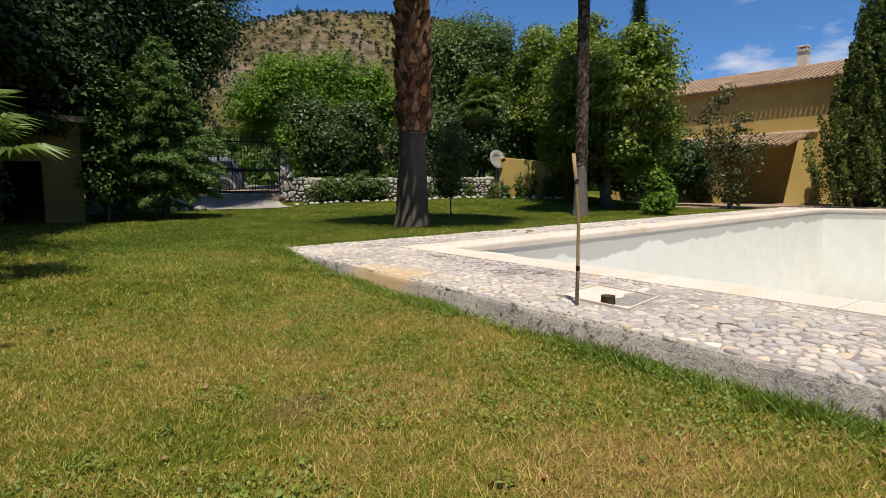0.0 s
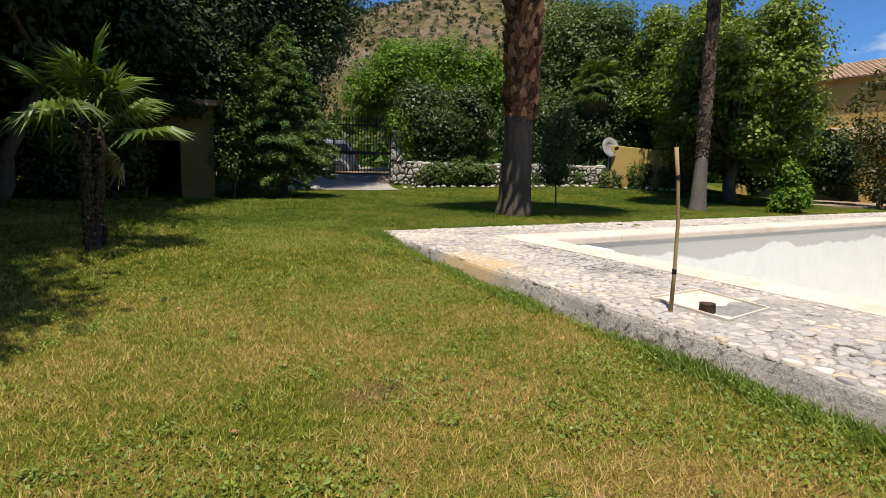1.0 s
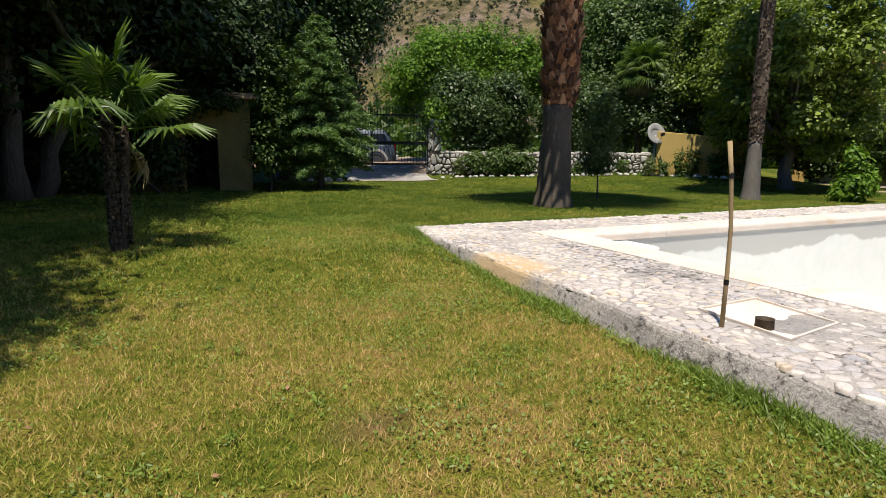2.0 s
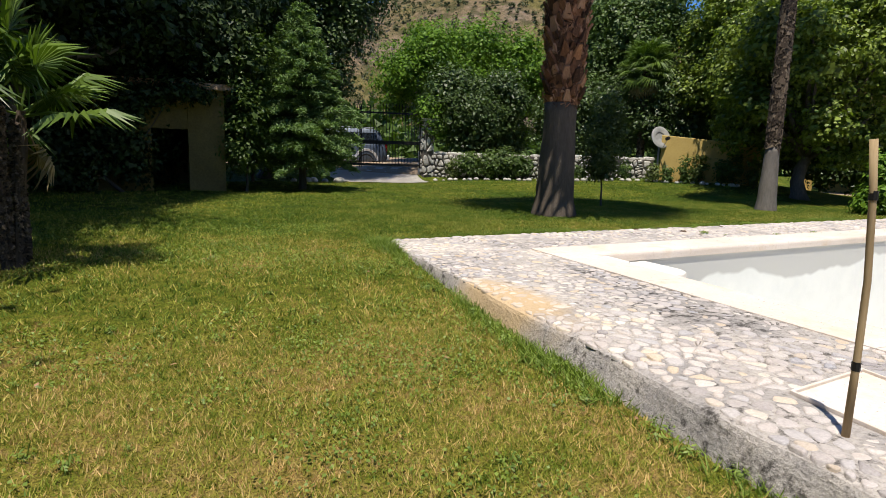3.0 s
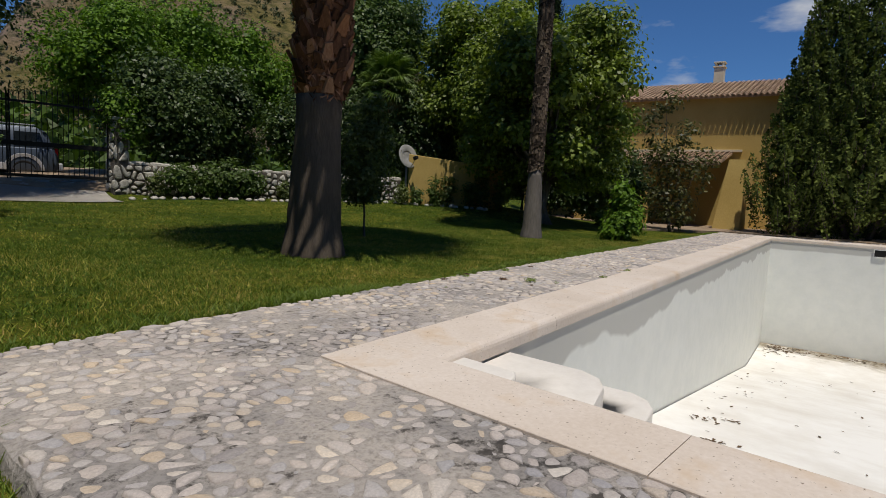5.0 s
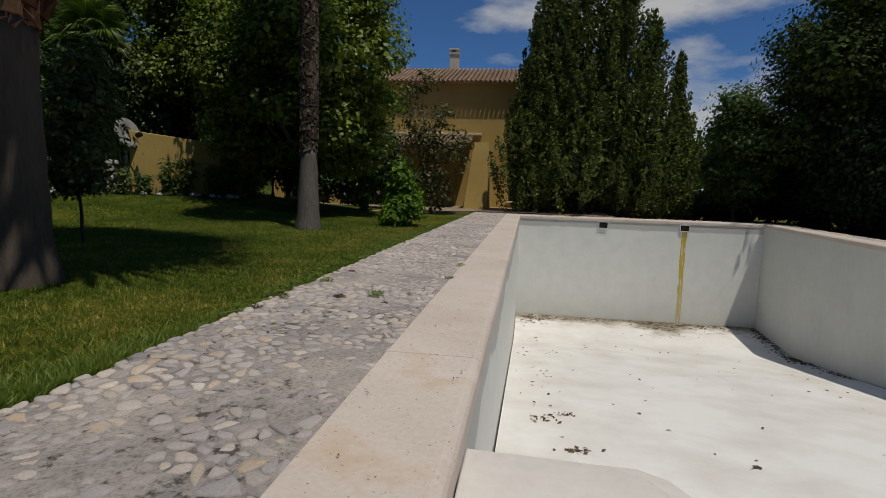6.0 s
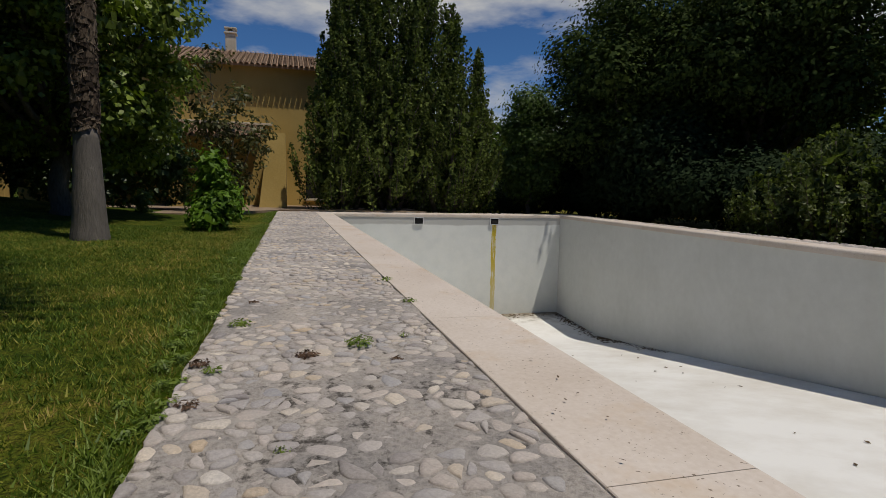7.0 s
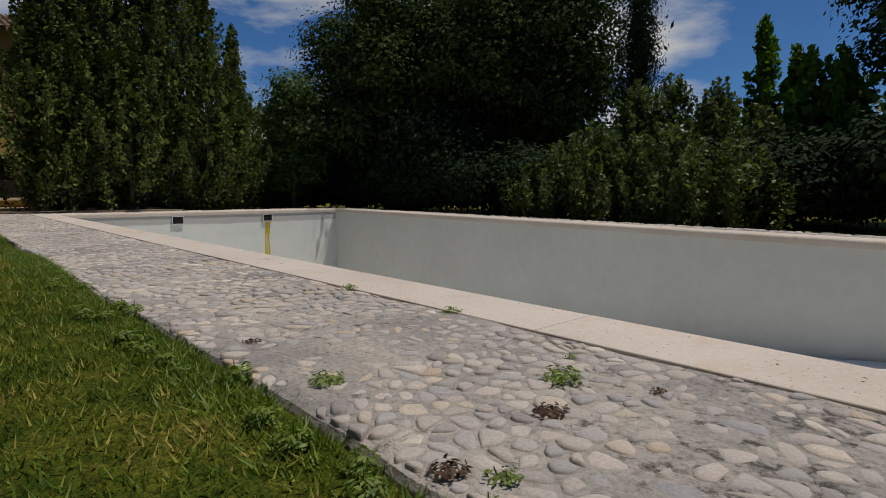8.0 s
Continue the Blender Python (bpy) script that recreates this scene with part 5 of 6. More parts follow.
bm = bmesh.new()
rv = [[bm.verts.new((*Vector((2.75, 13.75)).lerp(Vector((5.55, 13.35)), i / 8).lerp(Vector((1.6, 16.9)).lerp(Vector((5.9, 15.8)), i / 8), j / 8), 0)) for j in range(9)] for i in range(9)]
for row in rv:
    for vert in row:
        vert.co.z = gz(vert.co.x, vert.co.y) + 0.03
for i in range(8):
    for j in range(8):
        bm.faces.new((rv[i][j], rv[i + 1][j], rv[i + 1][j + 1], rv[i][j + 1]))
bmesh.ops.solidify(bm, geom=list(bm.faces), thickness=0.12)
tagged(part("drive_ramp", bm, M["paving"], None), "pale concrete ramp up to the gate", "ramp", kind="structure")


bm = bmesh.new()
tv = [[bm.verts.new((x, y, gz(x, y) + 0.035)) for y in np.linspace(15.9 - 0.26 * (x - 2.0), 27.0, 24)] for x in np.linspace(-3.0, 13.0, 28)]
for p, q in zip(tv, tv[1:]):
    for j in range(23):
        bm.faces.new((p[j], q[j], q[j + 1], p[j + 1]))
tagged(part("track", bm, M["earth"], None, "", True), "dry earth track outside the gate", "track", kind="structure")


def border_stones():
    rng = random.Random(4)
    k = 0
    src = []
    for i in range(4):
        w = rng.uniform(0.08, 0.13)
        bm = bmesh.new()
        bmesh.ops.create_icosphere(bm, subdivisions=2, radius=1.0)
        for vert in bm.verts:
            k2 = 1 + 0.22 * noise.noise(vert.co * 1.3 + Vector((i * 5.1, 0, 0)))
            vert.co = Vector((vert.co.x * w * k2, vert.co.y * w * 0.8 * k2, vert.co.z * w * 0.62 * k2 + w * 0.30))
        me = bpy.data.meshes.new("border_stone")
        bm.to_mesh(me)
        bm.free()
        me.materials.append(M["stone"])
        me.polygons.foreach_set("use_smooth", np.ones(len(me.polygons), bool))
        src.append(me)
    for (ax, ay), (bx, by), gap, grow in (((6.0, 13.9), (11.9, 9.5), 0.24, 1.0), ((0.7, 14.2), (2.6, 13.9), 0.36, 1.6), ((11.9, 9.5), (13.3, 6.5), 0.24, 1.0)):
        ln = math.hypot(bx - ax, by - ay)
        for i in range(int(ln / gap)):
            t = (i + rng.uniform(0.2, 0.8)) * gap / ln
            x, y = ax + (bx - ax) * t + rng.uniform(-0.05, 0.05), ay + (by - ay) * t + rng.uniform(-0.05, 0.05)
            ob = new("border_stone", src[k % 4])
            ob.matrix_basis = pose(x, y, gz(x, y), 0, 0, rng.uniform(0, 360)) @ Matrix.Scale(rng.uniform(0.7, 1.25) * grow, 4)
            tagged(ob, "whitish rounded stone edging the flower bed", "stone", "bed edging stones")
            k += 1


border_stones()


def ochre_wall(a, b, h0, h1):
    a, b = Vector((*a, 0)), Vector((*b, 0))
    bm = bmesh.new()
    d = (b - a).normalized()
    n = Vector((-d.y, d.x, 0)) * 0.12
    poly = [a - n, b - n, b + n, a + n]
    top = lambda x, y: h0 + (h1 - h0) * (Vector((x, y, 0)) - a).dot(d) / (b - a).length
    prism(bm, [(p.x, p.y) for p in poly], -0.3, top, 0.02)
    return tagged(part("wall_ochre", bm, M["ochre"], None), "sunlit ochre plastered garden wall", "wall", kind="structure")


ochre_wall((12.45, 9.35), (13.9, 6.7), 1.98, 1.66)


def satellite_dish(x, y, z):
    dish = thing("satellite_dish", (x, y, gz(x, y)), "weathered white satellite dish on a post", "satellite dish")
    v, f = tube([(x, y, gz(x, y) - 0.1), (x, y, z - 0.05)], [0.035, 0.03], 8)
    raw("post", v, f, M["steel"], dish, "", True)
    aim = look((x, y, z), (x - 2.2, y - 8.0, z + 2.6))
    bm = bmesh.new()
    rings = []
    for r, dz in ((0.0, 0.0), (0.14, 0.006), (0.25, 0.028), (0.37, 0.065), (0.39, 0.07), (0.37, 0.085), (0.2, 0.035)):
        rings.append([bm.verts.new(aim @ Vector((max(r, 0.002) * 0.92 * math.cos(k * math.pi / 14), max(r, 0.002) * math.sin(k * math.pi / 14), -dz))) for k in range(28)])
    for p, q in zip(rings, rings[1:]):
        for k in range(28):
            bm.faces.new((p[k], p[(k + 1) % 28], q[(k + 1) % 28], q[k]))
    part("reflector", bm, M["dish"], dish, "", True)
    v, f = tube([aim @ Vector((0, -0.42, -0.05)), aim @ Vector((0, -0.2, -0.42))], [0.012, 0.012], 6)
    raw("arm", v, f, M["steel"], dish)
    bm = bmesh.new()
    box(bm, -0.05, 0.05, -0.05, 0.05, -0.08, 0.08, 0.015, aim @ Matrix.Translation((0, -0.17, -0.44)))
    part("feed_horn", bm, M["iron"], dish)


satellite_dish(12.3, 9.35, 1.88)


def shed(x, y):
    s = thing("shed", (x, y, gz(x, y)), "small shaded ochre outbuilding with an open doorway", "outbuilding")
    z = gz(x, y) - 0.1
    # walls take the darkened ochre to carry the shade under the trees
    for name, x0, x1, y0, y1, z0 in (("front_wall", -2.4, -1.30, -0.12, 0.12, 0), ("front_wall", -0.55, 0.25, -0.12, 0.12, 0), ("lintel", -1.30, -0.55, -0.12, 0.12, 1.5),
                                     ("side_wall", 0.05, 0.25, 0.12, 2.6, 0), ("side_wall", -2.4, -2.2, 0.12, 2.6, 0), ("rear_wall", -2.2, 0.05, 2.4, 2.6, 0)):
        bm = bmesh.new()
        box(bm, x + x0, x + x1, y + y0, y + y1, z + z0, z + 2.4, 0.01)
        part(name, bm, M["ochre_shade"], s)
    bm = bmesh.new()
    box(bm, x - 2.6, x + 0.45, y - 0.3, y + 2.8, z + 2.4, z + 2.55, 0.02)
    part("roof", bm, M["tile"], s)


shed(-1.95, 9.9)


# the car outside the gate
def wheel(car, place, r, axle):
    hub = thing("wheel", (0, 0, 0), "", "")
    hub.parent = car
    hub.location = Vector(place) - car.location
    for key in ("label", "category"):
        if key in hub:
            del hub[key]
    def ring(rows, name, mat):
        bm = bmesh.new()
        prev = None
        for w, q in rows:
            cur = [bm.verts.new(Vector(place) + axle @ Vector((q * math.cos(k * math.pi / 12), w, q * math.sin(k * math.pi / 12)))) for k in range(24)]
            if prev:
                for k in range(24):
                    bm.faces.new((prev[k], prev[(k + 1) % 24], cur[(k + 1) % 24], cur[k]))
            prev = cur
        part(name, bm, mat, hub, "", True)
    ring([(-0.11, r * 0.62), (-0.12, r * 0.8), (-0.10, r * 0.97), (0, r), (0.10, r * 0.97), (0.12, r * 0.8), (0.11, r * 0.62)], "tyre", M["iron"])
    ring([(-0.09, r * 0.64), (-0.10, r * 0.5), (-0.05, r * 0.4), (-0.08, r * 0.12), (-0.09, 0.01)], "rim", M["steel"])


def suv(x, y, z, yaw):
    """An off-road car; its length lies along local x, the tail at +x."""
    car = thing("off_road_car", (x, y, z), "dark blue off-road car with silver trim parked outside the gate", "car")
    turn = Matrix.Translation((x, y, z)) @ pose(0, 0, 0, 0, 0, yaw)
    paint = weathered("car_paint", (0.050, 0.068, 0.098), (0.085, 0.108, 0.145), 1, 40, 0.35, 0.02, 0.001, 0.3, 0.5)
    silver = weathered("silver_trim", (0.42, 0.43, 0.45), (0.58, 0.59, 0.61), 2, 40, 0.45, 0.02, 0.001, 0.2, 0.5)
    glass = weathered("car_glass", (0.012, 0.016, 0.02), (0.03, 0.04, 0.05), 1, 4, 0.08, 0.0, 0.001, 0.0, 0.6)
    side = [(-2.35, 0.45), (-2.38, 0.75), (-2.28, 1.0), (-1.2, 1.12), (2.20, 1.12), (2.30, 0.95), (2.32, 0.5), (2.2, 0.38), (-2.2, 0.38)]
    top = [(-1.15, 1.10), (-0.45, 1.72), (0.2, 1.80), (1.75, 1.78), (1.98, 1.66), (2.18, 1.10)]
    def loft(shape, w0, w1, name, mat, inset=0.0):
        bm = bmesh.new()
        zs = [p[1] for p in shape]
        wide = lambda h: w0 + (w1 - w0) * (h - min(zs)) / (max(zs) - min(zs))
        l = [bm.verts.new(turn @ Vector((px, -wide(pz), pz))) for px, pz in shape]
        r = [bm.verts.new(turn @ Vector((px, wide(pz), pz))) for px, pz in shape]
        n = len(shape)
        bm.faces.new(l)
        bm.faces.new(r[::-1])
        for i in range(n):
            bm.faces.new((l[i], r[i], r[(i + 1) % n], l[(i + 1) % n]))
        bmesh.ops.recalc_face_normals(bm, faces=bm.faces)
        bmesh.ops.bevel(bm, geom=list(bm.edges), offset=0.04, segments=2, affect="EDGES", profile=0.5)
        return part(name, bm, mat, car, "", True)
    loft(side, 0.92, 0.90, "body", paint)
    loft(top, 0.88, 0.70, "cabin", paint)
    for x0, x1, slant in ((-0.75, 0.05, 0.42), (0.15, 1.05, 0.0), (1.15, 1.95, -0.14)):
        for sgn in (-1, 1):
            bm = bmesh.new()
            q = [(x0, 1.16), (x1, 1.16), (min(x1, x1 + slant) if slant < 0 else x1, 1.62), (x0 + max(slant, 0), 1.62)]
            wide = lambda h: 0.885 + (0.70 - 0.88) * (h - 1.10) / 0.70 + 0.006
            bm.faces.new([bm.verts.new(turn @ Vector((px, sgn * wide(pz), pz))) for px, pz in q])
            bmesh.ops.solidify(bm, geom=list(bm.faces), thickness=0.008)
            part("side_window", bm, glass, car, "dark tinted glass")
    bm = bmesh.new()
    bm.faces.new([bm.verts.new(turn @ Vector(p)) for p in ((2.195, -0.72, 1.14), (2.195, 0.72, 1.14), (2.01, 0.62, 1.62), (2.01, -0.62, 1.62))])
    bmesh.ops.solidify(bm, geom=list(bm.faces), thickness=0.01)
    part("rear_window", bm, glass, car, "dark tinted glass")
    for sgn in (-1, 1):
        bm = bmesh.new()
        box(bm, -0.3, 1.7, sgn * 0.62 - 0.02, sgn * 0.62 + 0.02, 1.83, 1.87, 0.01, turn)
        part("roof_rail", bm, M["steel"], car)
        for wx in (-1.45, 1.40):
            wheel(car, turn @ Vector((wx, sgn * 0.80, 0.38)), 0.38, turn.to_3x3())
            bm = bmesh.new()
            pr = None
            for k in range(13):
                a = math.pi * k / 12
                cur = [bm.verts.new(turn @ Vector((wx + q * math.cos(a), sgn * w, 0.40 + q * math.sin(a)))) for q, w in ((0.43, 0.93), (0.53, 0.945), (0.54, 0.90))]
                if pr:
                    for m in range(2):
                        bm.faces.new((pr[m], cur[m], cur[m + 1], pr[m + 1]))
                pr = cur
            part("wheel_arch", bm, silver, car, "flared silver wheel arch")
    bm = bmesh.new()
    box(bm, 2.22, 2.42, -0.9, 0.9, 0.42, 0.68, 0.04, turn)
    part("rear_bumper", bm, silver, car, "silver bumper")
    for sgn in (-1, 1):
        bm = bmesh.new()
        box(bm, -0.95, 0.90, sgn * 0.935 - 0.02, sgn * 0.935 + 0.02, 0.40, 0.62, 0.015, turn)
        part("sill", bm, silver, car, "silver sill trim")
    for sgn in (-1, 1):
        bm = bmesh.new()
        box(bm, 2.2, 2.315, sgn * 0.80 - 0.1, sgn * 0.80 + 0.1, 0.75, 1.15, 0.02, turn)
        part("tail_light", bm, weathered("red_lens", (0.25, 0.01, 0.01), (0.4, 0.02, 0.02), 2, 9, 0.2), car, "red tail light")
    return car


suv(4.35, 20.6, 0.42, -20)


# the house
def tiled_slope(parent, x0, z0, x1, z1, y0, y1, name="roof"):
    """A roof slope of barrel tiles from the eave (x0, z0) to the ridge (x1, z1), between y0 and y1."""
    bm = bmesh.new()
    step = 0.20
    n = int((y1 - y0) / step)
    rows = 12
    d = Vector((x1 - x0, 0, z1 - z0))
    for i in range(n):
        yc = y0 + (i + 0.5) * step
        for j in range(rows):
            s, e = d * (j / rows), d * ((j + 1) / rows + 0.015)
            a, b = [], []
            for k in range(7):
                ang = math.pi * k / 6
                a.append(bm.verts.new((x0 + s.x, yc - 0.085 * math.cos(ang), z0 + s.z + 0.02 + 0.075 * math.sin(ang))))
                b.append(bm.verts.new((x0 + e.x, yc - 0.075 * math.cos(ang), z0 + e.z + 0.065 * math.sin(ang))))
            for k in range(6):
                bm.faces.new((a[k], a[k + 1], b[k + 1], b[k]))
    vs = [bm.verts.new((x0 + 0.13, y, z0 + 0.13 * (z1 - z0) / (x1 - x0))) for y in (y0, y1)] + [bm.verts.new((x1, y, z1)) for y in (y1, y0)]
    ws = [bm.verts.new((v.co.x, v.co.y, v.co.z - 0.08)) for v in vs]
    bm.faces.new(vs)
    bm.faces.new(ws[::-1])
    for i in range(4):
        bm.faces.new((vs[i], ws[i], ws[(i + 1) % 4], vs[(i + 1) % 4]))
    return part(name, bm, M["tile"], parent, "weathered clay barrel tiles")


def house():
    h = thing("house", (26, 3, 0), "two-storey ochre country house with a clay tile roof", "house")
    face = [[(-3.6, -0.3), (10.0, -0.3), (10.0, 5.75), (-3.6, 5.75)], [(-1.0, 0.66), (0.15, 0.66), (0.15, 1.95), (-1.0, 1.95)]]
    bm = bmesh.new()
    shell = [[[bm.verts.new((x, y, z)) for y, z in loop] for loop in face] for x in (24.0, 24.3)]
    for i in range(4):
        j = (i + 1) % 4
        bm.faces.new((shell[0][0][i], shell[0][1][i], shell[0][1][j], shell[0][0][j]))
        bm.faces.new((shell[1][0][i], shell[1][0][j], shell[1][1][j], shell[1][1][i]))
        bm.faces.new((shell[0][0][i], shell[0][0][j], shell[1][0][j], shell[1][0][i]))
        bm.faces.new((shell[0][1][i], shell[1][1][i], shell[1][1][j], shell[0][1][j]))
    bmesh.ops.recalc_face_normals(bm, faces=bm.faces)
    part("front_wall", bm, M["ochre"], h)
    for name, x0, x1, y0, y1 in (("side_wall", 24.3, 31.0, -3.6, -3.3), ("side_wall", 24.3, 31.0, 9.7, 10.0), ("rear_wall", 30.7, 31.0, -3.3, 9.7)):
        bm = bmesh.new()
        box(bm, x0, x1, y0, y1, -0.3, 5.75)
        part(name, bm, M["ochre"], h)
    tiled_slope(h, 23.62, 5.62, 27.4, 6.88, -4.0, 10.4)
    bm = bmesh.new()
    prism(bm, [(27.4, -4.0), (31.4, -4.0), (31.4, 10.4), (27.4, 10.4)], 5.5, lambda x, y: 6.88 if x < 28 else 5.6)
    part("rear_roof", bm, M["tile"], h)
    bm = bmesh.new()
    # near-black pane paints in the unlit room behind it
    box(bm, 24.18, 24.24, -1.0, 0.15, 0.66, 1.95)
    w = part("window", bm, M["dark"], h, "dark shaded window")
    bm = bmesh.new()
    box(bm, 23.86, 24.1, -1.08, 0.23, 0.58, 0.66, 0.01)
    part("sill", bm, M["trim"], w)
    ch = None
    bm = bmesh.new()
    box(bm, 27.6, 28.02, 3.0, 3.42, 6.5, 7.72, 0.01)
    ch = part("chimney", bm, M["trim"], h)
    bm = bmesh.new()
    box(bm, 27.55, 28.07, 2.95, 3.47, 7.66, 7.72, 0.01)
    for yy in (3.01, 3.31):
        for xx in (27.61, 27.91):
            box(bm, xx, xx + 0.1, yy, yy + 0.1, 7.70, 7.86)
    box(bm, 27.56, 28.06, 2.96, 3.46, 7.86, 7.92, 0.01)
    part("chimney_cap", bm, M["trim"], ch)
    # porch
    tiled_slope(h, 20.9, 2.75, 24.0, 3.40, 1.75, 9.8, "porch_roof")
    bm = bmesh.new()
    box(bm, 23.90, 24.0, 1.4, 9.8, 3.42, 3.52, 0.01)
    part("ledge", bm, M["trim"], h, "pale ledge over the porch roof")
    bm = bmesh.new()
    vs = [(21.0, 0.85), (21.0, 1.75), (24.0, 1.75), (24.0, 0.85)]
    lo = [bm.verts.new((x, y + (0.1 if y > 1 else 0.0), -0.3)) for x, y in vs]
    hi = [bm.verts.new((x + (0.5 if x < 22 else 0), y - (0.28 if y > 1 else -0.05), 2.95)) for x, y in vs]
    bm.faces.new(hi[::-1])
    bm.faces.new(lo)
    for i in range(4):
        bm.faces.new((lo[i], hi[i], hi[(i + 1) % 4], lo[(i + 1) % 4]))
    bmesh.ops.recalc_face_normals(bm, faces=bm.faces)
    part("buttress", bm, M["ochre"], h, "battered ochre end wall of the porch")
    for yy in (4.4, 7.0, 9.4):
        bm = bmesh.new()
        box(bm, 21.1, 21.45, yy - 0.18, yy + 0.18, -0.3, 2.72, 0.01)
        part("post", bm, M["ochre"], h)
    h.location.z -= 0.35
    return h


house()
# earth brown instead of pale paving: the terrace's shade put into its colour
bm = bmesh.new()
prism(bm, [(18.95, -3.6), (24.0, -3.6), (24.0, 9.8), (16.9, 9.8), (16.0, 3.2), (18.95, 1.0)], -0.4, 0.03, 0.01)
tagged(part("terrace", bm, M["earth"], None), "earth-toned terrace in front of the house, darkened for shade", "terrace", kind="structure")


# far woods closing the view
def far_woods():
    rng = np.random.default_rng(99)
    n = 1500
    a = rng.random(n) * 2 * np.pi
    d = rng.uniform(38, 62, n)
    x, y = 8 + np.cos(a) * d, 0 + np.sin(a) * d
    toward_hill = np.exp(-((a - 1.02) / 0.42) ** 2)
    top = np.where(rng.random(n) < 0.5, 6.5, 4.5) * (1 - 0.45 * toward_hill) + rng.normal(size=n) * 0.5
    keep = ~((x < 24) & (y > 14) & (y < 30) & (np.hypot(x, y) < 34))
    x, y, top = x[keep], y[keep], top[keep]
    per = 60
    z = rng.random(len(x) * per) ** 0.8
    px, py_, pt = np.repeat(x, per), np.repeat(y, per), np.repeat(top, per)
    w = np.sin(np.pi * (0.2 + 0.75 * z)) * 1.7
    pos = np.stack([px + rng.normal(size=len(px)) * w, py_ + rng.normal(size=len(px)) * w, 0.2 + pt * z], -1)
    v, f = leaf_arrays(pos, unit(rng, len(pos)) + [0, 0, 0.6], unit(rng, len(pos)), 0.8, 0.6, True)
    tagged(raw("far_woods", v, f, L["mid"]), "distant belt of green trees round the garden", "woods", kind="stuff")


far_woods()


# the hills
def hill(name, centre, wide, deep, peak, label, seed, left=0.25):
    cx, cy = centre
    d = Vector((cx, cy)).normalized()
    s = Vector((d.y, -d.x))
    n, m = 90, 40
    verts = []
    for i in range(n + 1):
        u = i / n * 2 - 1
        for j in range(m + 1):
            v = j / m
            p = Vector(centre) + s * (u * wide) + d * ((v - 0.5) * deep)
            prof = np.interp(u, [-1, -0.62, -0.45, -0.1, 0.3, 0.6, 1.0], [0.0, left, 0.86, 0.97, 1.0, 0.92, 0.55])
            z = peak * prof * math.sin(math.pi * min(v * 1.25, 1.0) / 2) ** 1.2 * (1 if v < 0.8 else 1 - (v - 0.8) * 2)
            z += noise.fractal(Vector((p.x * 0.03, p.y * 0.03, seed)), 1.0, 2.0, 5) * peak * 0.05 * min(1, v * 4)
            verts.append((p.x, p.y, z - 1.0))
    idx = np.arange(len(verts)).reshape(n + 1, m + 1)
    q = np.stack([idx[:-1, :-1], idx[1:, :-1], idx[1:, 1:], idx[:-1, 1:]], -1).reshape(-1, 4)
    mm, nn, ll, b = material(name, 0.95, 0.0, 0.1)
    a, f = noise_node(nn, ll, 0.035, 5, 0.6), noise_node(nn, ll, 0.35, 6, 0.7)
    c = nn.new("ShaderNodeTexCoord")
    base = ramp(nn, ll, a, [(0.38, (0.205, 0.155, 0.130)), (0.48, (0.165, 0.125, 0.080)), (0.6, (0.140, 0.118, 0.046))])
    tuft = ramp(nn, ll, f, [(0.42, (0.35, 0.42, 0.28)), (0.56, (1.05, 1.0, 0.95))])
    ll.new(mix(nn, ll, "MULTIPLY", 0.85, base, tuft), b.inputs["Base Color"])
    bump(nn, ll, b, f, 0.8, 1.2)
    ob = raw(name, verts, q, mm, None, "", True)
    return tagged(ob, label, "hill", kind="structure"), np.array(verts).reshape(n + 1, m + 1, 3)


hill_ob, hv = hill("hill", (78, 128), 75, 95, 55, "dry stony hill with straw-coloured grass and scattered scrub", 3)
rng = np.random.default_rng(8)
pick_i, pick_j = rng.integers(0, 90, 3600), rng.integers(3, 34, 3600)
spot = hv[pick_i, pick_j] + rng.normal(size=(3600, 3)) * [1.2, 1.2, 0]
spot[:, 2] = hv[pick_i, pick_j, 2] + 0.2
sp = np.repeat(spot, 26, 0)
big = np.repeat(rng.uniform(0.25, 0.95, 3600), 26)[:, None]
v, f = leaf_arrays(sp + rng.normal(size=sp.shape) * big * 0.45, unit(rng, len(sp)) + [0, 0, 0.6], unit(rng, len(sp)), 0.45, 0.4, True)
tagged(raw("hill_scrub", v, f, L["scrub"]), "scattered grey-green scrub on the dry hill", "scrub", kind="stuff")

# small things
def skimmer(y):
    s = thing("skimmer", (17.9, y, -0.22), "square skimmer in the pool wall, its shaded opening a near-black slab", "pool skimmer")
    # flat black slab on the wall stands for the hole's shade
    bm = bmesh.new()
    box(bm, 17.885, 17.905, y - 0.13, y + 0.13, -0.31, -0.13)
    part("opening", bm, M["dark"], s)
    bm = bmesh.new()
    for a, b, c, d in ((-0.15, 0.15, -0.33, -0.31), (-0.15, 0.15, -0.13, -0.11), (-0.15, -0.13, -0.31, -0.13), (0.13, 0.15, -0.31, -0.13)):
        box(bm, 17.872, 17.905, y + a, y + b, c, d)
    part("frame", bm, M["white"], s)


skimmer(-3.11)
skimmer(STAIN_Y)


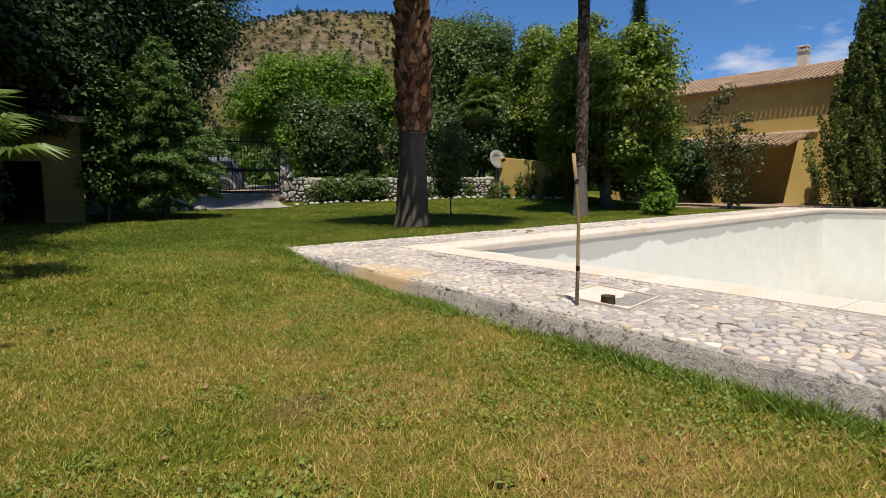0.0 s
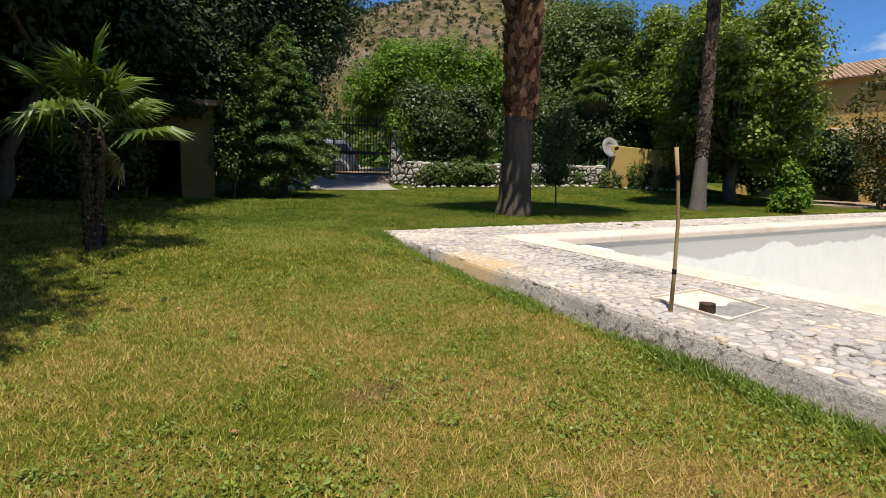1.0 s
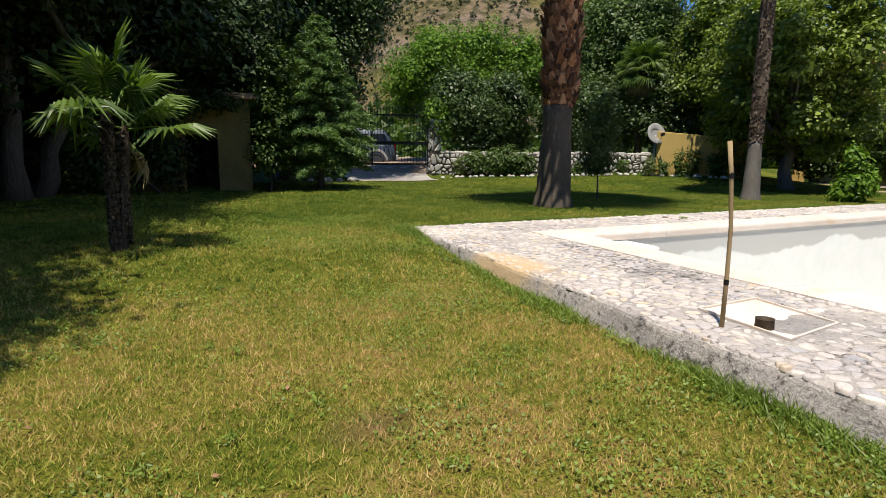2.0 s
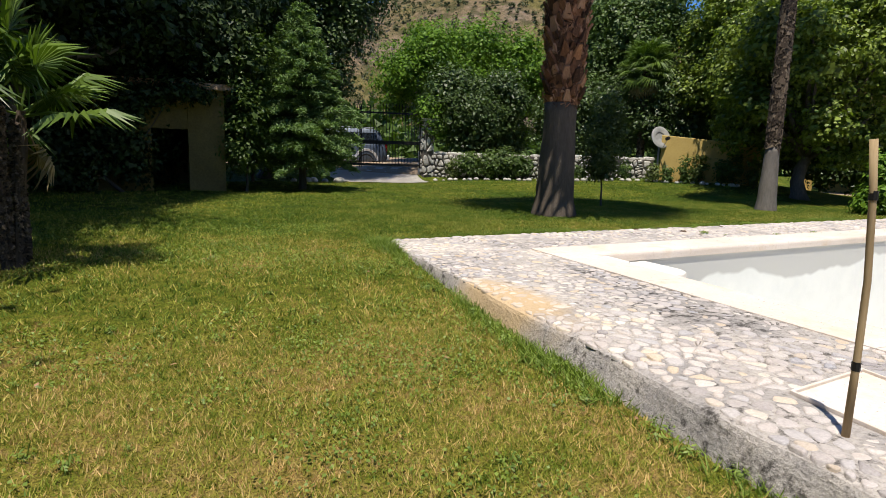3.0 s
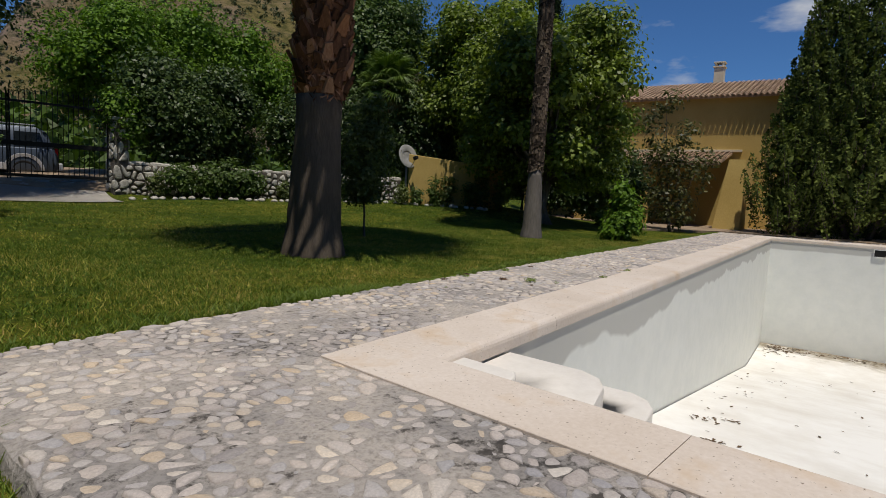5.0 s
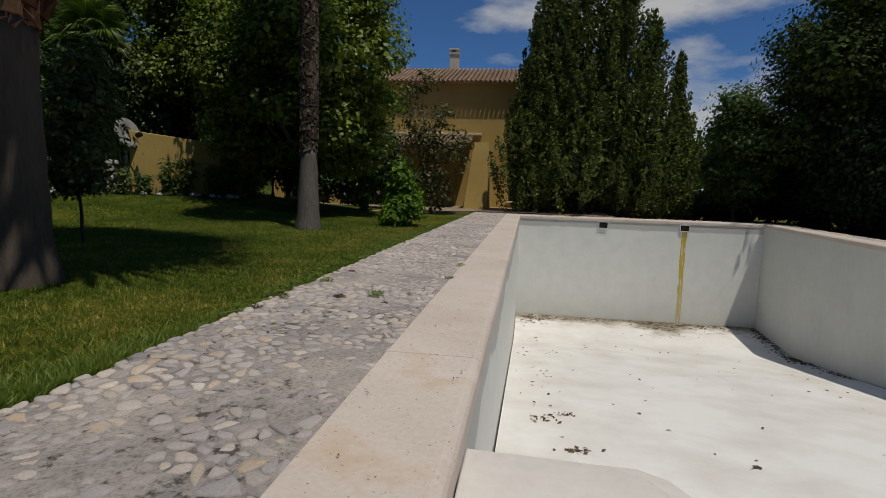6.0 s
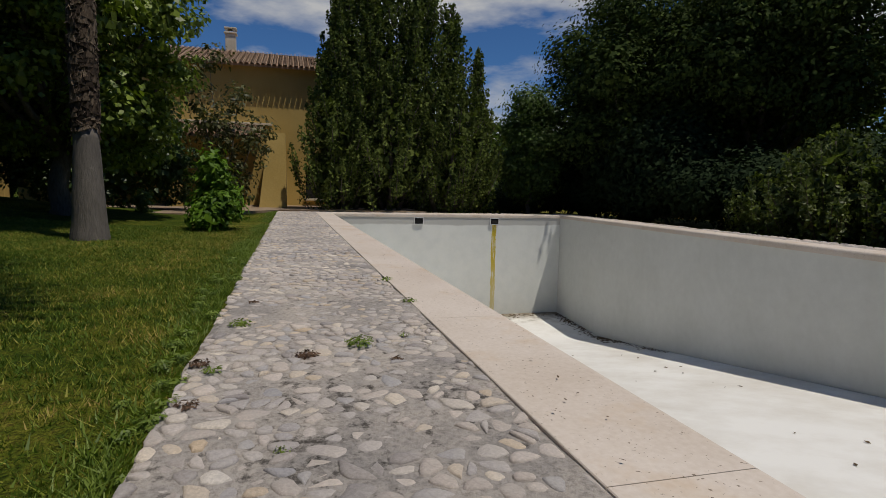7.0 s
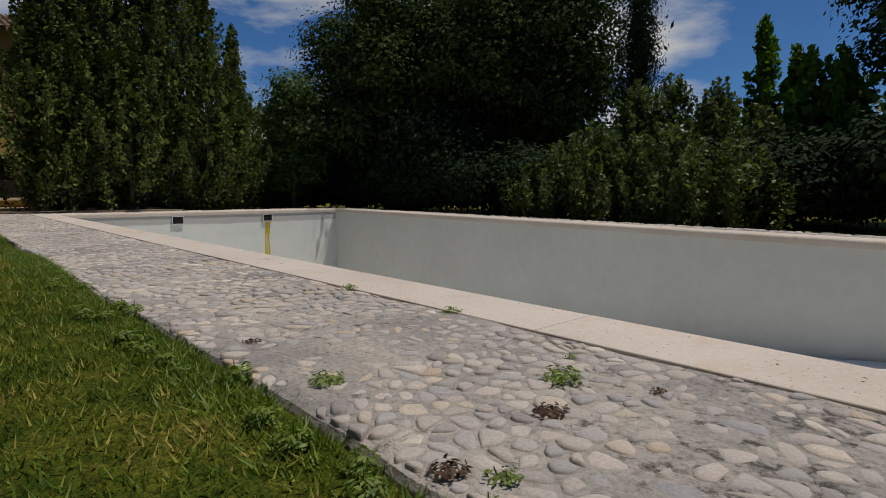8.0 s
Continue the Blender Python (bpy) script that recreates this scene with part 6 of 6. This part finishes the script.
def pool_steps():
    s = thing("pool_steps", (1, -0.8, 0), "three cream painted corner steps in the empty pool", "pool steps")
    for name, poly, top in (("upper_step", [(0.3, -0.47), (0.22, -0.86), (0.50, -0.84), (0.57, -0.80), (0.60, -0.47)], -0.03),
                            ("lower_step", [(0.22, -0.87), (0.19, -1.27), (0.62, -1.20), (0.90, -1.15), (1.03, -1.08), (1.10, -0.96), (1.13, -0.47), (0.61, -0.47), (0.58, -0.81), (0.50, -0.85)], -0.11),
                            ("bottom_step", [(0.17, -1.42), (0.19, -1.28), (0.62, -1.21), (0.91, -1.16), (1.04, -1.09), (1.11, -0.97), (1.14, -0.47), (1.50, -0.47), (1.49, -1.14), (1.42, -1.25), (1.30, -1.31)], -0.30)):
        bm = bmesh.new()
        poly = poly[::-1] if area(poly) < 0 else poly
        prism(bm, poly, -1.6, top, 0.012)
        part(name, bm, M["step_paint"], s, "", True)


pool_steps()


def hatch():
    h = thing("pump_hatch", (-1.11, -3.8, 0), "square cream concrete hatch set into the stone border", "hatch")
    c = Vector((sum(p[0] for p in HATCH) / 4, sum(p[1] for p in HATCH) / 4))
    poly = HATCH if area(HATCH) > 0 else HATCH[::-1]
    bm = bmesh.new()
    prism(bm, poly, -0.08, -0.004)
    part("lid", bm, M["coping"], h, "sunken pinkish lid")
    for i in range(4):
        a, b = Vector(poly[i]), Vector(poly[(i + 1) % 4])
        ia, ib = a.lerp(c, 0.045), b.lerp(c, 0.045)
        bm = bmesh.new()
        prism(bm, [tuple(a), tuple(b), tuple(ib), tuple(ia)], -0.08, 0.010, 0.003)
        part("rim", bm, M["coping"], h)


hatch()


def pole():
    p = thing("pole", (-1.51, -3.75, 0), "thin bent wooden pole standing in the stone border", "pole")
    pts = [(-1.51, -3.75, -0.05), (-1.495, -3.745, 0.25), (-1.49, -3.74, 0.52), (-1.51, -3.73, 0.80), (-1.53, -3.72, 0.97)]
    v, f = tube(pts, [0.013, 0.0115, 0.011, 0.011, 0.012], 8)
    raw("shaft", v, f, M["wood"], p, "", True)
    for h, bx, by in ((0.22, -1.496, -3.745), (0.78, -1.508, -3.731)):
        v, f = tube([(bx, by, h), (bx, by, h + 0.03)], [0.0135, 0.0135], 8)
        raw("band", v, f, M["iron"], p)


pole()


def tin(x, y):
    t = thing("tin", (x, y, 0), "small rusty round tin lying on the hatch", "tin")
    bm = bmesh.new()
    rings = []
    for r, z in ((0.045, -0.006), (0.048, 0.0), (0.045, 0.045), (0.048, 0.05), (0.042, 0.05), (0.040, 0.01), (0.001, 0.008)):
        rings.append([bm.verts.new((x + r * math.cos(k * math.pi / 10), y + r * math.sin(k * math.pi / 10), z)) for k in range(20)])
    for p, q in zip(rings, rings[1:]):
        for k in range(20):
            bm.faces.new((p[k], p[(k + 1) % 20], q[(k + 1) % 20], q[k]))
    part("can", bm, weathered("rusty_tin", (0.035, 0.025, 0.02), (0.11, 0.08, 0.05), 8, 50, 0.7, 0.4, 0.002, 0.4), t, "", True)


tin(-1.33, -3.87)


# grass
def in_outer(x, y, pad=0.0):
    c = np.array([(8.0, -3.4)])
    poly = [((px - 8.0) * (1 + pad / 9.0) + 8.0, (py + 3.4) * (1 + pad / 4.5) - 3.4) for px, py in OUTER]
    return inside(poly, x, y)


def blades(rng, x, y, low, high, width, lean=0.6, size=None):
    z = ground_height(x, y)
    n = len(x)
    a = rng.random(n) * 2 * np.pi
    side = np.stack([np.cos(a), np.sin(a), 0 * a], -1)
    h = rng.uniform(low, high, n) * (1 if size is None else size)
    tip = np.stack([x + rng.normal(size=n) * h * lean, y + rng.normal(size=n) * h * lean, z + h], -1)
    foot = np.stack([x, y, z - 0.006], -1)
    w = (width * rng.uniform(0.7, 1.3, n))[:, None]
    v = np.stack([foot - side * w, foot + side * w, tip], 1).reshape(-1, 3)
    return v, np.arange(3 * n).reshape(-1, 3)


def lawn_blades():
    rng = np.random.default_rng(21)
    sets, fringe = [], []
    # (x range, y range, tufts, blades in a tuft, low, high, half width, tuft radius)
    for x0, x1, y0, y1, n, per, lo, hi, w, r in ((-7.5, -1.2, -6.4, -1.5, 38000, 10, 0.010, 0.029, 0.0033, 0.018),
                                                 (-9.0, 1.0, -1.5, 5.0, 18000, 9, 0.014, 0.042, 0.0055, 0.026),
                                                 (0.0, 12.0, 1.1, 6.0, 26000, 9, 0.012, 0.036, 0.0042, 0.024),
                                                 (-9.0, 14.0, 5.0, 14.0, 9000, 8, 0.02, 0.05, 0.008, 0.04)):
        cx, cy = rng.uniform(x0, x1, n), rng.uniform(y0, y1, n)
        big = np.repeat(rng.uniform(0.5, 1.3, n), per)
        x, y = np.repeat(cx, per) + rng.normal(size=n * per) * r, np.repeat(cy, per) + rng.normal(size=n * per) * r
        keep = ~in_outer(x, y, 0.02)
        sets.append(blades(rng, x[keep], y[keep], lo, hi, w, 0.7, big[keep]))
    # taller fringe along the kerb
    for (ax, ay), (bx, by), n, wide in ((OUTER[0], OUTER[1], 15000, 0.09), (OUTER[3], OUTER[0], 52000, 0.11)):
        t, off = rng.random(n), np.abs(rng.normal(size=n)) * wide
        patch = np.array([noise.noise(Vector((a * 9, 3.3, ax))) for a in t])
        keep = patch > rng.uniform(-0.35, 0.4, n)
        d = np.array([bx - ax, by - ay]) / math.hypot(bx - ax, by - ay)
        nrm = np.array([d[1], -d[0]])
        if np.dot(nrm, np.array([8, -3.4]) - np.array([ax, ay])) > 0:
            nrm = -nrm
        x, y = ax + (bx - ax) * t + nrm[0] * (off + 0.02), ay + (by - ay) * t + nrm[1] * (off + 0.02)
        tall = 1 + 0.9 * np.clip(patch[keep], 0, 1)
        up = 1.7 if n < 20000 else 1.0
        fringe.append(blades(rng, x[keep], y[keep], 0.015 * up, 0.045 * up, 0.0050, 0.8, tall))
    v = np.concatenate([s[0] for s in fringe])
    ob = raw("kerb_grass", v, np.arange(len(v)).reshape(-1, 3), L["weed"])
    tagged(ob, "longer green grass along the edge of the stones", "grass", kind="stuff")
    v = np.concatenate([s[0] for s in sets])
    ob = raw("grass", v, np.arange(len(v)).reshape(-1, 3), M["blades"])
    tagged(ob, "short dry summer grass with longer tufts along the kerb", "grass", kind="stuff")


def clover():
    """Small round weed leaves lying in patches among the grass."""
    rng = np.random.default_rng(33)
    n = 210000
    x, y = rng.uniform(-7.0, -0.9, n), -6.4 + 9.4 * rng.random(n) ** 1.35
    patch = np.sin(2.1 * x + 1.3 * np.sin(1.7 * y)) + np.sin(2.6 * y + 1.1 * np.sin(2.3 * x)) + 0.8 * np.sin(6.1 * x + 4.3 * y) + 0.7 * np.sin(7.3 * y - 5.2 * x)
    keep = (patch > rng.uniform(-0.6, 3.2, n)) & ~in_outer(x, y, 0.03)
    x, y = x[keep], y[keep]
    pos = np.stack([x, y, ground_height(x, y) + rng.uniform(0.012, 0.034, len(x))], -1)
    size = rng.uniform(0.010, 0.021, len(x))
    v, f = leaf_arrays(pos, unit(rng, len(x)) * 0.75 + [0, 0, 1.0], unit(rng, len(x)), size, size * 0.8)
    tagged(raw("clover", v, f, L["weed"]), "low clover and weeds scattered through the lawn", "clover", kind="stuff")


clover()

lawn_blades()


def weed(x, y, z, size, n, seed, mat="weed", label="small green weed growing from a joint", flat=1.0):
    rng, py = np.random.default_rng(seed), random.Random(seed)
    n = int(n * 1.9)
    w = thing("weed", (x, y, z), label, "weed", "weeds in the joints")
    a = rng.random(n) * 2 * np.pi
    r = size * 0.5 * np.sqrt(rng.random(n))
    h = size * rng.uniform(0.1, 0.9, n) * flat
    pos = np.stack([x + np.cos(a) * r, y + np.sin(a) * r, z + h * 0.6 + 0.004], -1)
    out = np.stack([np.cos(a), np.sin(a), rng.uniform(0.2, 1.6, n)], -1)
    v, f = leaf_arrays(pos, out + unit(rng, n) * 0.6 + [0, 0, 0.5], out, min(size, 0.09) * 0.27 * rng.uniform(0.6, 1.3, n), min(size, 0.09) * 0.095)
    raw("leaves", v, f, L[mat], w)
    sticks = [tube([(x, y, z - 0.02), (x + py.uniform(-0.2, 0.2) * size, y + py.uniform(-0.2, 0.2) * size, z + size * 0.8 * flat)], [0.003, 0.0015], 4)]
    v, f = join(*sticks)
    raw("stem", v, f, L[mat], w)


for i, (x, y, s, n) in enumerate(((3.23, 0.43, 0.13, 80), (5.06, 0.004, 0.10, 26), (4.17, 0.004, 0.10, 26), (3.35, 0.20, 0.06, 14), (2.95, 1.02, 0.08, 30), (3.70, 0.98, 0.11, 60), (2.2, 0.75, 0.05, 14))):
    weed(x, y, -0.006, s, n, 100 + i, flat=0.45)
for i, (x, y, s, n) in enumerate(((3.10, 0.66, 0.10, 60), (2.98, 0.30, 0.06, 24), (3.05, 1.08, 0.09, 40), (2.6, 1.05, 0.08, 30), (4.3, 0.95, 0.07, 30))):
    weed(x, y, -0.006, s, n, 120 + i, "withered", "withered brown weed lying on the stones", 0.25)
py = random.Random(3)
for i in range(16):
    t = py.uniform(0.12, 0.62)
    x, y = OUTER[0][0] + (OUTER[1][0] - OUTER[0][0]) * t - py.uniform(0.05, 0.22), OUTER[0][1] + (OUTER[1][1] - OUTER[0][1]) * t
    weed(x, y, gz(x, y), py.uniform(0.06, 0.14), 40, 130 + i, label="leafy weed growing along the kerb")
for i in range(60):
    x, y = py.uniform(-5.6, -2.4), py.uniform(-5.8, -0.6)
    weed(x, y, gz(x, y), py.uniform(0.04, 0.10), 24, 160 + i, label="flat broad-leaved weed in the lawn")
for i in range(34):
    x = py.uniform(2.2, 6.0) if i % 4 else py.uniform(6.0, 9.0)
    y = 1.125 + py.uniform(0.0, 0.20)
    weed(x, y, gz(x, y), py.uniform(0.06, 0.11), 90, 190 + i, label="tuft of weed at the edge of the stones")


def bed_plants():
    spots = [(12.0, 9.25, 0.55), (12.25, 8.85, 0.45), (12.55, 8.35, 0.85), (12.75, 8.0, 0.95), (13.1, 7.4, 0.8), (13.25, 7.1, 1.15), (13.5, 6.55, 0.9), (11.55, 10.1, 0.6),
             (7.3, 13.45, 1.0), (7.75, 13.1, 0.9), (8.3, 12.75, 1.1), (8.9, 12.3, 0.75), (9.6, 11.9, 0.55), (10.4, 11.2, 0.5), (11.0, 10.7, 0.65), (6.7, 13.9, 0.7), (15.9, 4.2, 0.5)]
    for i, (x, y, h) in enumerate(spots):
        broadleaf("bed_shrub", x, y, [(0, 0, h * 0.5, 0.12 + 0.10 * h, 0.12 + 0.10 * h, h * 0.5)], "leafy green shrub in the bed along the wall", L["mid" if i % 3 else "quince"], 300 + i, 22 + int(26 * h), 20, 0.08, 0.09, 0.02, fill=0, shell=0.3, category="shrub")


bed_plants()

# dry leaves on the pool floor and coping
rng = np.random.default_rng(77)
HEAPS = ((4.32, -1.21, 0.07, 22), (5.48, -0.94, 0.09, 16), (5.8, -1.25, 0.08, 14), (4.36, -2.76, 0.03, 7), (11.8, -1.3, 0.25, 14), (17.2, -0.95, 0.35, 90), (17.4, -4.9, 0.5, 70))
bx = rng.uniform(11.0, 17.7, 500)
by = -7.90 + (17.90 - bx) * 0.0969 + np.abs(rng.normal(size=500)) * 0.16 + 0.03
lx = np.concatenate([rng.uniform(2.5, 17.5, 60), 17.78 - np.abs(rng.normal(size=300)) * 0.30, bx, rng.normal(9.0, 3.0, 40), np.concatenate([rng.normal(a, w, n) for a, b, w, n in HEAPS]), rng.uniform(0.5, 8.0, 60)])
ly = np.concatenate([rng.uniform(-6.5, -0.7, 60), rng.uniform(-7.4, -0.8, 300), by, rng.normal(-0.9, 0.25, 40), np.concatenate([rng.normal(b, w, n) for a, b, w, n in HEAPS]), rng.uniform(-0.42, -0.05, 60)])
lz = np.array([floor_depth(a, b) + 0.01 for a, b in zip(lx[:-60], ly[:-60])] + [0.016] * 60)
ok = (lx < 17.8) & (lx > 0.6) & (ly < -0.03)
ok &= ~((ly > -0.55) & (lz < -0.5))
pos = np.stack([lx, ly, lz], -1)[ok]
size = np.where(pos[:, 2] < -0.5, rng.uniform(0.03, 0.09, len(pos)) * np.where(pos[:, 0] > 13, 1.7, 1.0), rng.uniform(0.008, 0.022, len(pos)))
v, f = leaf_arrays(pos, np.tile([0, 0, 1.0], (len(pos), 1)) + unit(rng, len(pos)) * 0.25, unit(rng, len(pos)), size, size * 0.45)
tagged(raw("dry_leaves", v, f, weathered("dry_leaf", (0.05, 0.03, 0.015), (0.16, 0.10, 0.05), 6, 30, 0.8)), "scattered brown dry leaves and debris", "leaves", kind="stuff")


# river stones of the border, last
def lay_stones():
    rng = random.Random(17)
    pieces, singles = [], 0
    for k in (3, 0, 1, 2):
        quad = [COPE[k], COPE[(k + 1) % 4], OUTER[(k + 1) % 4], OUTER[k]]
        quad = quad if area(quad) > 0 else quad[::-1]
        step = 0.064 if k in (3, 0) else 0.14
        for cx, cy, outline in cells(rng, quad, step, 0.003, (0.74, 1.05)):
            if bool(inside([((x + 1.10) * 1.1 - 1.10, (y + 3.74) * 1.1 - 3.74) for x, y in (HATCH if area(HATCH) > 0 else HATCH[::-1])], np.array(cx), np.array(cy))):
                continue
            v, f = stone_arrays(outline, rng.uniform(0.014, 0.0255), rng, -0.022)
            if k == 3 and 1.9 < cx < 4.1 and singles < 300:
                me = bpy.data.meshes.new("stone")
                me.from_pydata(v, [], f)
                me.materials.append(M["cobble"])
                me.polygons.foreach_set("use_smooth", [True] * len(me.polygons))
                ob = new("stone", me)
                ob.location = (cx, cy, 0)
                ob.parent = border
                singles += 1
            else:
                pieces.append(([(x + cx, y + cy, z) for x, y, z in v], f))
    v, f = join(*pieces)
    tagged(raw("river_stones", v, f, M["cobble"], border, "grey and cream river stones", True), kind="stuff")


lay_stones()

# fallen leaves on the lawn
rng = np.random.default_rng(5)
fx, fy = np.concatenate([[-2.80, -3.19], rng.uniform(-5.5, -1.8, 26)]), np.concatenate([[-4.57, -4.77], rng.uniform(-5.6, 2.0, 26)])
ok = ~in_outer(fx, fy, 0.05)
pos = np.stack([fx, fy, ground_height(fx, fy) + 0.02], -1)[ok]
v, f = leaf_arrays(pos, np.tile([0, 0, 1.0], (len(pos), 1)) + unit(rng, len(pos)) * 0.5, unit(rng, len(pos)), rng.uniform(0.025, 0.05, len(pos)), 0.022)
tagged(raw("fallen_leaves", v, f, weathered("brown_leaf", (0.16, 0.08, 0.04), (0.34, 0.20, 0.11), 6, 30, 0.8)), "a few brown fallen leaves on the lawn", "leaves", kind="stuff")
